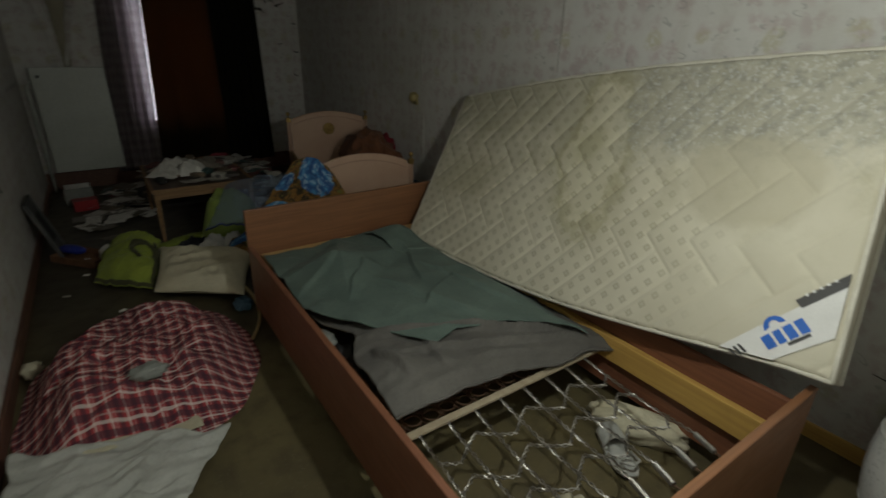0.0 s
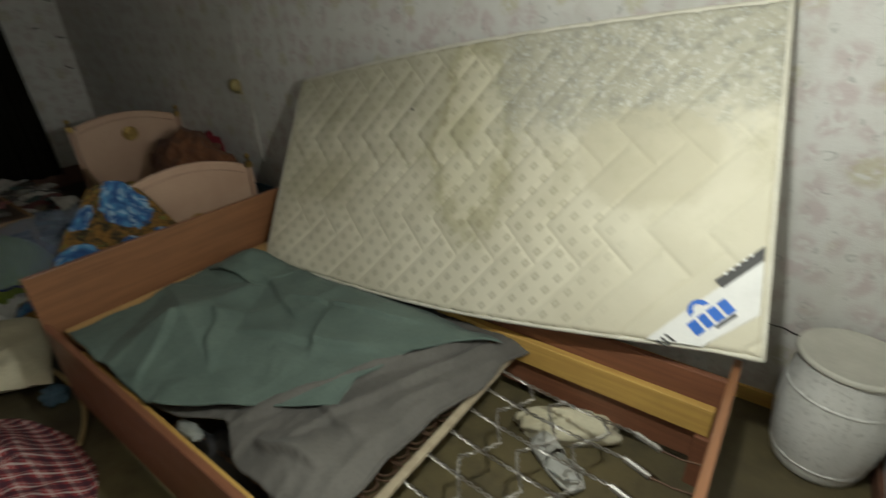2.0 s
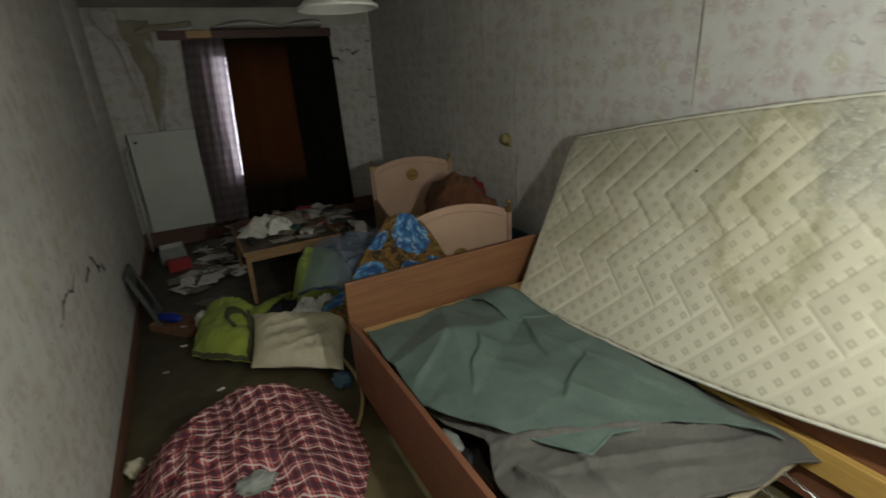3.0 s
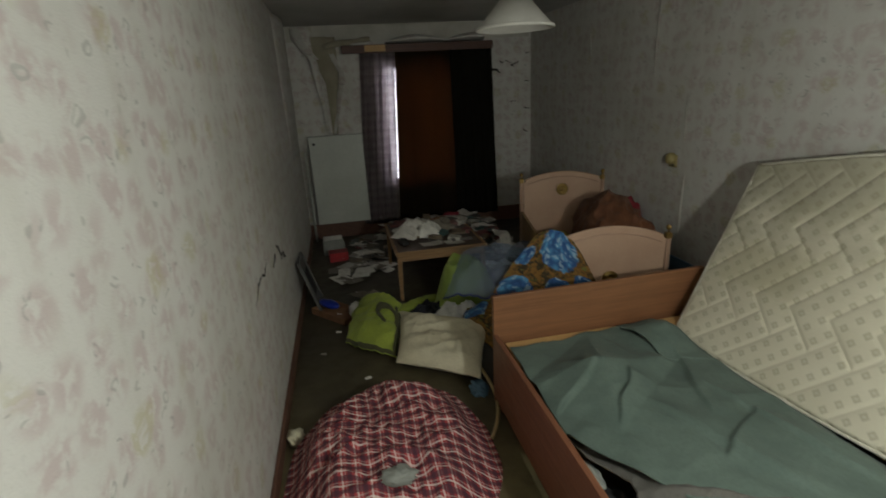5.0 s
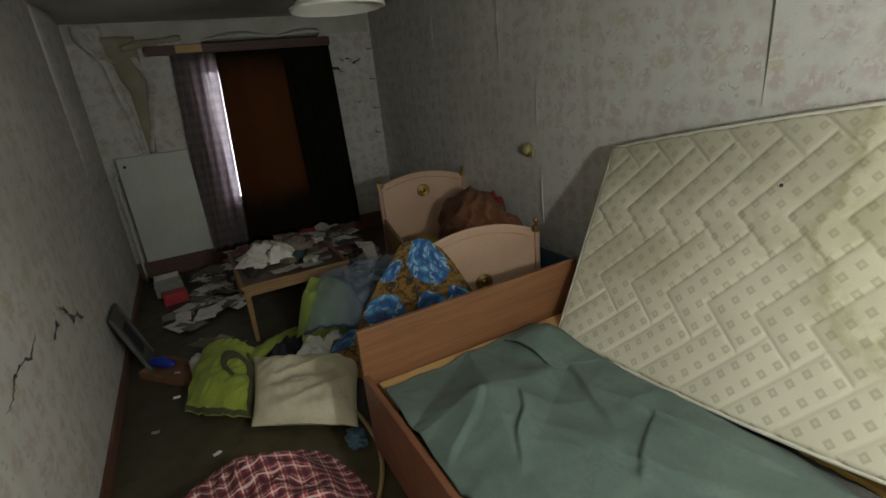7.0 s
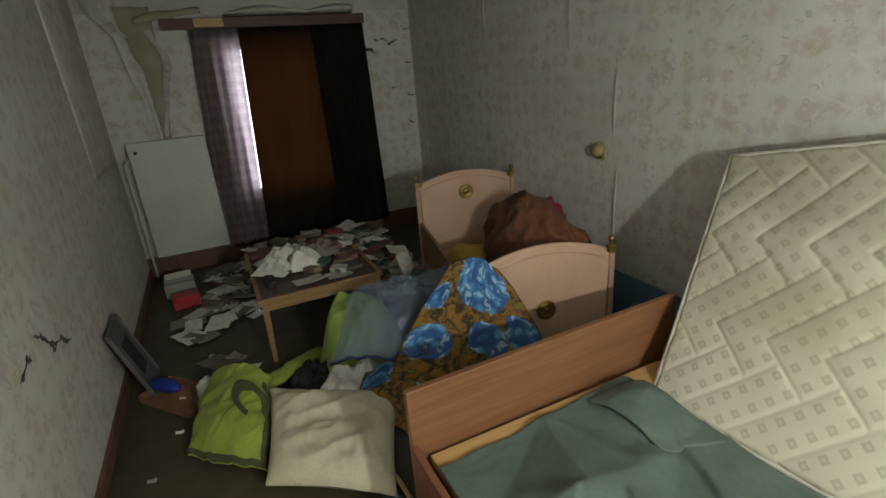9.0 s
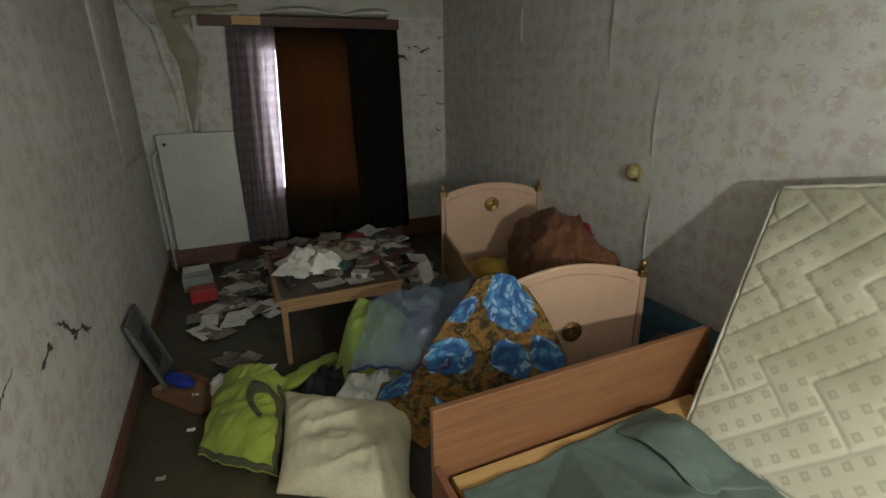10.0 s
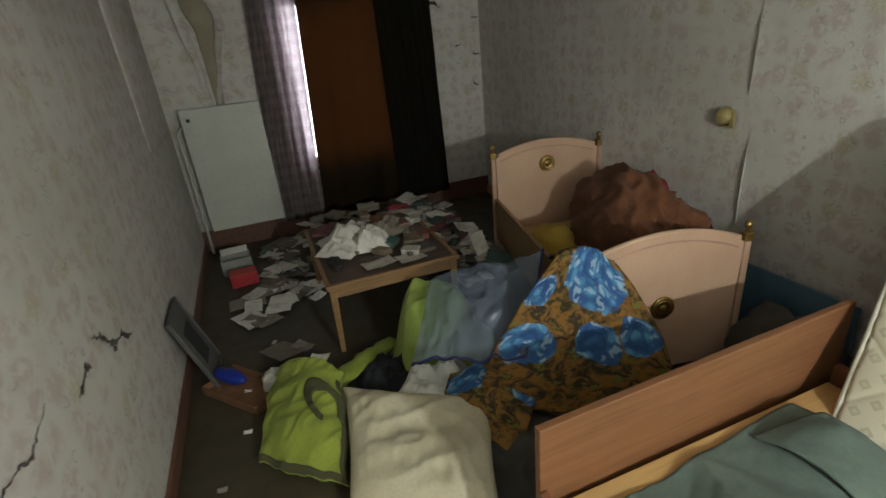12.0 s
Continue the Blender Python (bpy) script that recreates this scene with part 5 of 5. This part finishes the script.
def on_cot(x, y, z, turn=0):
    return cot.matrix_world @ pose(x, y, z, 0, 0, turn)

def quilt_heap(name, cx, cy, z0, sx, sy, sz, material, label, seed, turn=0):
    bm = bmesh.new()
    uv = bm.loops.layers.uv.new("UVMap")
    bmesh.ops.create_icosphere(bm, subdivisions=6, radius=1)
    for v in bm.verts:
        d = v.co.normalized()
        sq = 1 / max(abs(d.x), abs(d.y), 0.75) ** 0.5
        r = sq * (1 + 0.26 * folds(d.x * 0.6 + seed, d.y * 0.6 + 0.5 * d.z, seed, 2.2) + 0.04 * folds(d.x + d.z, d.y, seed + 2, 4.5) + 0.015 * folds(d.x, d.y + d.z, seed, 11))
        v.co = Vector((d.x * r * sx, d.y * r * sy, max(0, (d.z * r + 0.5) * sz)))
    for f in bm.faces:
        for l in f.loops:
            l[uv].uv = (l.vert.co.x + 0.4 * l.vert.co.z, l.vert.co.y)
    return single(name, bm, material, on_cot(cx, cy, z0, turn), label, "quilt", smooth=True)

quilt_heap("brown_quilt", 0.17, 0.62, 0.251, 0.20, 0.42, 0.27, M_BROWN, "rust brown quilt bundled up on the small bed", 1.7)
quilt_heap("quilt_fold", 0.24, 0.40, 0.40, 0.10, 0.20, 0.14, M_BROWN, "rust brown quilt folded over the bundle", 4.1, 20)
dark_lump("maroon_cloth", 2.40, 2.93, 0.42, 0.05, 0.10, 0.15, M_MAROON, "maroon cloth tucked behind the brown quilt", "cloth", 2.8, 0.3)
dark_lump("mustard_cushion", 1.92, 3.12, 0.25, 0.11, 0.15, 0.11, M_MUSTARD, "mustard yellow striped cushion on the small bed", "cushion", 5.9, 0.12)
single("blue_board", boxed(-0.006, 0.006, -0.42, 0.42, 0, 0.36, bevel=0.002), M_BLUEBOARD, pose(2.452, 2.35, 0, 0, -2.5, 0), "flat blue-grey board leaning on the wall", "board")
dark_lump("dark_cloth", 2.30, 2.08, 0.0, 0.17, 0.19, 0.20, M_DARKRAG, "dark bundled cloth between the two beds", "cloth", 6.6, 0.35)

# ---- coffee table ----
tab = thing("coffee_table", pose(0.70, 3.13, 0), "low wooden coffee table covered with litter", "table")
TW, TD, TH = 0.675, 0.86, 0.378
part("tabletop", boxed(0.022, TW - 0.022, 0.022, TD - 0.022, TH - 0.02, TH - 0.003, bevel=0.002), M_TABLETOP, tab, "dark laminated tabletop")
for b in ((0, TW, 0, 0.0215), (0, TW, TD - 0.0215, TD), (0, 0.0215, 0.022, TD - 0.022), (TW - 0.0215, TW, 0.022, TD - 0.022)):
    part("edge_strip", boxed(*b, TH - 0.024, TH, bevel=0.003), M_TABLE, tab)
for b in ((0.03, TW - 0.03, 0.015, 0.033), (0.03, TW - 0.03, TD - 0.033, TD - 0.015)):
    part("apron", boxed(*b, TH - 0.075, TH - 0.0245, bevel=0.002), M_TABLE, tab)
for x in (0.012, TW - 0.047):
    for y in (0.010, TD - 0.045):
        leg = bmesh.new()
        box(leg, x, x + 0.035, y, y + 0.035, 0.0, TH - 0.0245, bevel=0.003)
        for v in leg.verts:
            f = 1 - v.co.z / TH
            v.co.x += (0.006 if x < 0.3 else -0.006) * -f + (x + 0.0175 - v.co.x) * 0.35 * f
            v.co.y += (y + 0.0175 - v.co.y) * 0.35 * f
        part("leg", leg, M_TABLE, tab)

# ---- litter: sheets of paper, cards and packets ----
def paper_mesh(seed, w, d):
    def place(u, v):
        return Vector(((u - 0.5) * w, (v - 0.5) * d, 0.004 + 0.012 * abs(n3(u * 2 + seed, v * 2, seed)) + 0.02 * max(0, abs(u - 0.5) - 0.3) * (seed % 3)))
    me_ob = link("paper", slab(place, 6, 6, 0.0008), M_PAPER)
    return me_ob

def crumple_mesh(seed, s):
    def place(u, v):
        return Vector(((u - 0.5) * s, (v - 0.5) * s * 0.8, 0.03 + 0.5 * s * (0.5 + 0.5 * folds(u * 0.5, v * 0.5, seed, 4.0)) * (1 - (2 * u - 1) ** 4) * (1 - (2 * v - 1) ** 4)))
    return link("paper", slab(place, 16, 16, 0.001), M_PAPER)

def packet_mesh(seed, w, d, h):
    return link("packet", boxed(-w / 2, w / 2, -d / 2, d / 2, 0, h, bevel=min(0.003, h * 0.3)), M_LITTER)

rnd = random.Random(11)
papers = [tagged(paper_mesh(k, w, d), lab, "paper", "litter papers") for k, (w, d, lab) in enumerate((
    (0.21, 0.15, "dirty white sheet of paper lying flat"), (0.15, 0.10, "greyish torn paper among the litter"), (0.10, 0.07, "small pale scrap of paper")))]
packs = [tagged(packet_mesh(k, w, d, h), lab, "litter", "litter packets") for k, (w, d, h, lab) in enumerate((
    (0.13, 0.09, 0.012, "worn printed booklet among the litter"), (0.09, 0.06, 0.03, "small crushed cardboard packet"), (0.16, 0.11, 0.022, "battered hardback book in the litter"), (0.06, 0.045, 0.018, "little dark plastic case")))]
placed = set()

def strew(pool, x0, x1, y0, y1, z0, count, tilt, stack=0.0):
    for k in range(count):
        src = pool[rnd.randrange(len(pool))]
        x, y = rnd.uniform(x0, x1), rnd.uniform(y0, y1)
        m = pose(x, y, z0 + 0.0015 + stack * rnd.random(), rnd.uniform(-tilt, tilt), rnd.uniform(-tilt, tilt), rnd.uniform(0, 360))
        if src.name in placed:
            copy_thing(src, m)
        else:
            src.matrix_world = m
            placed.add(src.name)

strew(papers, 0.28, 0.70, 3.62, 4.30, 0.0, 26, 4, 0.016)
strew(papers, 0.42, 0.68, 4.25, 4.85, 0.0, 12, 6, 0.03)
strew(packs, 0.40, 0.68, 4.05, 4.90, 0.0, 16, 6)
strew(papers[1:], 1.00, 1.34, 3.20, 3.95, TH, 3, 4, 0.01)
strew(packs, 0.80, 1.34, 3.45, 3.95, TH, 40, 5, 0.02)
strew(packs, 1.40, 1.76, 3.20, 4.80, 0.12, 95, 14, 0.09)
strew(papers, 1.40, 1.76, 3.25, 4.80, 0.13, 30, 18, 0.09)
strew(packs, 0.74, 1.70, 4.05, 4.90, 0.08, 65, 10, 0.07)
strew(papers, 0.74, 1.70, 4.05, 4.90, 0.09, 22, 12, 0.07)
scrap = tagged(paper_mesh(9, 0.035, 0.022), "tiny pale scrap of paper on lino", "paper", "litter papers")
strew([scrap], 0.12, 0.45, 2.1, 3.5, 0.0, 5, 3)
strew(papers, 0.42, 0.62, 3.02, 3.24, 0.03, 3, 8, 0.03)
strew(packs, 0.98, 1.32, 3.22, 3.80, TH, 16, 6, 0.012)
# dark filler heaps, added to bulk out the litter from below
heap("crumpled_cloth", [(1.40, 3.1), (1.40, 4.0), (1.30, 4.85), (1.70, 4.9), (1.86, 4.3), (1.74, 3.7), (1.66, 3.1)], 0.10, M_DARKRAG, "dark filler heap added under the litter", "cloth", 4.7, crease=0.03, n=50)
heap("crumpled_cloth", [(0.76, 4.05), (0.74, 4.85), (1.30, 4.9), (1.36, 4.1)], 0.06, M_DARKRAG, "dark flat filler added under the litter behind the table", "cloth", 8.7, crease=0.03, n=40)

for x, y, s, turn, seed in ((0.90, 3.64, 0.28, 20, 3.1), (1.02, 3.52, 0.26, 80, 5.2), (0.84, 3.50, 0.22, 140, 7.3), (1.13, 3.64, 0.24, 200, 9.4), (0.98, 3.62, 0.24, 50, 4.4)):
    ob = crumple_mesh(seed, s)
    ob.matrix_world = pose(x, y, TH - 0.02, 0, 0, turn)
    tagged(ob, "crumpled white paper on the table", "paper", "crumpled papers")
flat = paper_mesh(5, 0.16, 0.10)
flat.matrix_world = pose(0.98, 3.24, TH + 0.002, 0, 0, 12)
tagged(flat, "white card lying on the table edge", "paper")
up = paper_mesh(7, 0.10, 0.16)
up.matrix_world = pose(1.62, 3.42, 0.26, 62, 0, 20)
tagged(up, "white folded card standing in the litter", "paper")
dark_lump("brown_rag", 1.16, 3.80, TH, 0.10, 0.09, 0.035, M_CARD, "crumpled red-brown cloth on the table", "rag", 2.6, 0.4)
dark_lump("dark_rag", 1.06, 3.70, TH, 0.08, 0.08, 0.03, M_OLIVE, "dark olive rag on the table", "rag", 6.2, 0.4)
dark_lump("dark_glove", 0.79, 3.36, TH, 0.035, 0.09, 0.018, M_BLACK, "thin black glove lying on the table", "glove", 9.2, 0.3)
dark_lump("pink_cloth", 1.30, 3.96, TH, 0.07, 0.05, 0.03, M_MAROON, "crumpled dark pink cloth among the litter", "cloth", 7.4, 0.4)

# red and grey boxes
single("red_box", boxed(-0.085, 0.085, -0.06, 0.06, 0, 0.085, bevel=0.003), M_RED, pose(0.275, 4.28, 0, 0, 0, 6), "small bright red cardboard box on the floor", "box")
crate = thing("grey_box", pose(0.235, 4.52, 0, 0, 0, 4), "open grey card box behind the red one", "box")
for b in ((-0.10, 0.10, -0.07, -0.066, 0.0, 0.11), (-0.10, 0.10, 0.066, 0.07, 0.0, 0.11), (-0.10, -0.096, -0.0655, 0.0655, 0, 0.11), (0.096, 0.10, -0.0655, 0.0655, 0, 0.11)):
    part("side", boxed(*b), M_GREYCARD, crate)
part("bottom", boxed(-0.0955, 0.0955, -0.0655, 0.0655, 0.0, 0.004), M_GREYCARD, crate)
part("flap", boxed(-0.09, 0.09, 0.0, 0.06, 0.0, 0.003), M_WHITE, crate, "pale turned-up flap").matrix_local = pose(0, 0.055, 0.111, 25)

# framed picture leaning against the wall, tray with a blue case
pic = thing("picture_frame", pose(0.135, 3.29, 0.004, 0, -16.5, 0), "framed dark photograph leaning against the wall", "picture")
PH, PWD = 0.39, 0.28
part("backing", boxed(-0.004, 0.004, -PWD / 2 + 0.012, PWD / 2 - 0.012, 0.012, PH - 0.012), M_FRAME, pic, "dull grey mount under glass")
part("print", boxed(0.0045, 0.006, -0.07, 0.07, 0.10, PH - 0.10), M_BLACK, pic, "dark print in the mount")
for b in ((-PWD / 2, PWD / 2, 0, 0.0115), (-PWD / 2, PWD / 2, PH - 0.0115, PH), (-PWD / 2, -PWD / 2 + 0.0115, 0.012, PH - 0.012), (PWD / 2 - 0.0115, PWD / 2, 0.012, PH - 0.012)):
    part("frame_bar", boxed(-0.008, 0.012, *b, bevel=0.002), M_FRAME, pic, "thin dark grey frame bar")

tray = thing("wooden_tray", pose(0.255, 3.06, 0, 0, 0, -50), "shallow brown card tray on the floor", "tray")
part("bottom", boxed(-0.17, 0.17, -0.085, 0.085, 0.0, 0.008), M_CARD, tray)
for b in ((-0.17, 0.17, -0.091, -0.0855), (-0.17, 0.17, 0.0855, 0.091), (-0.176, -0.1705, -0.091, 0.091), (0.1705, 0.176, -0.091, 0.091)):
    part("side", boxed(*b, 0.0, 0.045, bevel=0.002), M_CARD, tray)
dark_lump("blue_case", 0.20, 3.13, 0.045, 0.10, 0.04, 0.030, M_BLUE, "glossy blue zipped case lying in the tray", "case", 1.4, 0.05, -50)
dark_lump("white_rag", 0.385, 3.04, 0.0, 0.05, 0.06, 0.05, M_RAG, "crumpled white paper beside the jacket", "rag", 3.4, 0.4)

# ---- loose and torn wallpaper ----
def flap(name, place, nu, nv, label, material=M_PAPER_L):
    return single(name, slab(place, nu, nv, 0.0012), material, pose(0, 0, 0), label, "wallpaper", "torn wallpaper", smooth=True)

def curled_edge(points, radius, turn, label, material):
    """The rolled-up lip of torn paper along a bent line on the window wall; points of (x, z, how far it stands off)."""
    k = len(points) - 1
    def place(u, v):
        i = min(int(u * k), k - 1)
        f = u * k - i
        x, z, off = (points[i][c] + (points[i + 1][c] - points[i][c]) * f for c in range(3))
        a = turn * 4.2 * v
        r = radius * (0.55 + 0.45 * math.sin(math.pi * min(1, u + 0.15))) * (1 + 0.3 * n3(u * 5, v, radius * 90))
        return Vector((x + turn * r * (1 - math.cos(a)) * 0.9 + 0.008 * n3(u * 6, 1, 2), Y1 - 0.004 - off - r * abs(math.sin(a * 0.5)) * 1.5, z + 0.01 * n3(u * 5, v, 7)))
    bm = slab(place, 40, 14, 0.0015)
    bmesh.ops.recalc_face_normals(bm, faces=bm.faces)
    return single("curling_wallpaper", bm, material, pose(0, 0, 0), label, "wallpaper", "torn wallpaper", smooth=True)


def strip_a(u, v):
    left, right = 0.17 + 0.16 * min(1, v * 2.2) + 0.02 * v, 0.47 - 0.10 * max(0, v - 0.35)
    x = left + (right - left) * u
    return Vector((x, Y1 - 0.006 - 0.03 * math.sin(math.pi * u) * (1 - v) - 0.01 * math.sin(math.pi * v), 2.0 - 0.92 * v + 0.015 * n3(u * 3, v, 2)))
flap("peeling_wallpaper", strip_a, 14, 30, "bare backing where a long tongue of wallpaper peeled away", M_TONGUE)
curled_edge(((0.14, 2.0, 0.0), (0.28, 1.78, 0.02), (0.31, 1.45, 0.02), (0.335, 1.09, 0.0)), 0.034, -1, "long rolled lip of wallpaper peeling beside the window", M_PAPER_L)
curled_edge(((0.40, 1.84, 0.02), (0.475, 1.65, 0.02), (0.42, 1.36, 0.015), (0.36, 1.09, 0.0)), 0.030, 1, "narrow rolled lip of wallpaper peeling beside the window", M_PAPER_L)
curled_edge(((0.08, 2.04, 0.0), (0.13, 1.92, 0.03), (0.20, 1.84, 0.03), (0.26, 1.80, 0.01)), 0.045, 1, "drooping fold of wallpaper near the room's corner", M_PAPER_L)
def strip_c(u, v):
    a = -0.6 + 3.6 * v
    r = 0.035 * (1 - 0.3 * u)
    return Vector((0.36 + 0.44 * u, Y1 - 0.075 - r * math.cos(a) - 0.03 * u, 1.90 + 0.05 * u + r * math.sin(a) + 0.02 * n3(u * 5, v, 2)))
flap("curling_wallpaper", strip_c, 24, 12, "roll of torn wallpaper sagging over curtain board", M_TONGUE)
def strip_e(u, v):
    return Vector((0.06 + 0.20 * u, Y1 - 0.01 - 0.05 * math.sin(math.pi * u), 2.085 - (0.10 + 0.25 * u) * v))
flap("curling_wallpaper", strip_e, 12, 8, "loose wallpaper bulging in the room's corner", M_PAPER_L)
def strip_d(u, v):
    return Vector((0.95 + 1.0 * u, Y1 - 0.02 - 0.10 * math.sin(math.pi * v), 1.915 + (0.02 + 0.06 * abs(math.sin(u * 5.2))) * v))
flap("curling_wallpaper", strip_d, 40, 8, "sagging torn wallpaper edge above the curtains")
for y, z0, z1, wd in ((2.885, 1.47, 2.02, 0.020), (2.53, 1.06, 1.42, 0.012), (1.24, 1.22, 1.95, 0.020), (2.50, 0.5, 0.92, 0.006), (3.75, 1.65, 1.9, 0.008)):
    def seam(u, v, y=y, z0=z0, z1=z1, wd=wd):
        return Vector((W - 0.002 - (0.012 * u ** 2 + 0.004 * u) * math.sin(math.pi * min(1, v + 0.05)), y - wd * u * math.sin(math.pi * v), z0 + (z1 - z0) * v))
    ob = flap("lifting_seam", seam, 5, 24, "wallpaper seam lifting from the wall", M_PLASTER)
def tear(points, wide, seed):
    """A thin ragged tear in the west wall's paper, its lip curling out; points of (y, z)."""
    k = len(points) - 1
    def place(u, v):
        i = min(int(u * k), k - 1)
        f = u * k - i
        y, z = (points[i][c] + (points[i + 1][c] - points[i][c]) * f for c in (0, 1))
        w = wide * (0.10 + 0.9 * abs(n3(u * 2.2 * k, 0.4, seed)) * 1.6) * min(1.0, 6 * u, 6 * (1 - u))
        return Vector((0.0015 + 0.005 * v * math.sin(math.pi * u), y + 0.014 * n3(u * 3 * k, 0.2, seed) + w * 0.6 * (v - 0.5), z + 0.014 * n3(u * 4 * k, 5.0, seed) + w * (v - 0.5)))
    bm = slab(place, 8 * k, 3, 0.001)
    bmesh.ops.recalc_face_normals(bm, faces=bm.faces)
    return single("wallpaper_tear", bm, M_DARKRAG, pose(0, 0, 0), "ragged dark tear in the faded wallpaper", "wallpaper", "torn wallpaper", smooth=True)


tear([(2.50, 0.715), (2.55, 0.69), (2.58, 0.655), (2.65, 0.61), (2.72, 0.60), (2.76, 0.565), (2.83, 0.545)], 0.026, 1.0)
tear([(2.60, 0.65), (2.61, 0.61), (2.64, 0.59)], 0.012, 6.0)
tear([(2.30, 0.66), (2.34, 0.665), (2.39, 0.69), (2.42, 0.665)], 0.028, 2.0)
tear([(2.16, 0.75), (2.08, 0.735), (2.03, 0.715), (1.98, 0.735), (1.91, 0.74), (1.85, 0.735), (1.80, 0.70), (1.72, 0.69)], 0.007, 4.0)
for x, z, s in ((2.20, 1.70, 0.10), (2.30, 1.68, 0.08), (2.44, 1.50, 0.05), (2.44, 1.22, 0.06), (2.45, 1.78, 0.05), (2.10, 1.62, 0.08), (2.42, 0.98, 0.05), (2.28, 1.30, 0.04)):
    def chip2(u, v, s=s, x=x):
        return Vector(((u - 0.5) * s * 1.2, -0.0015 - 0.012 * v * math.sin(math.pi * u), (v - 0.5) * s * 0.14 + 0.3 * s * n3(u * 3, v, x * 7)))
    single("wallpaper_tear", slab(chip2, 10, 5, 0.001), M_DARKRAG, pose(x, Y1, z, 0, 30 * math.sin(x * 40), 0), "small dark tear in the wallpaper", "wallpaper", "torn wallpaper", smooth=True)
def loose(u, v):
    y = 4.08 + 0.75 * u + 0.07 * (1 - v)
    return Vector((0.0015 + 0.045 * math.sin(math.pi * u) ** 0.7 * smooth01(v * 2.2), y, 0.95 + 1.13 * v))
bm = slab(loose, 24, 24, 0.001)
single("loose_wallpaper", bm, M_PAPER_L, pose(0, 0, 0), "bulging length of loose wallpaper on the wall", "wallpaper", "torn wallpaper", smooth=True)

def east_crack(u, v):
    return Vector((W - 0.002 - 0.006 * v, -0.52 + 0.20 * u, 0.315 + 0.03 * u + (0.004 + 0.006 * math.sin(math.pi * u)) * v + 0.008 * n3(u * 5, 0, 2)))
single("wallpaper_tear", slab(east_crack, 20, 3, 0.001), M_DARKRAG, pose(0, 0, 0), "thin dark crack in the faded wallpaper", "wallpaper", "torn wallpaper", smooth=True)
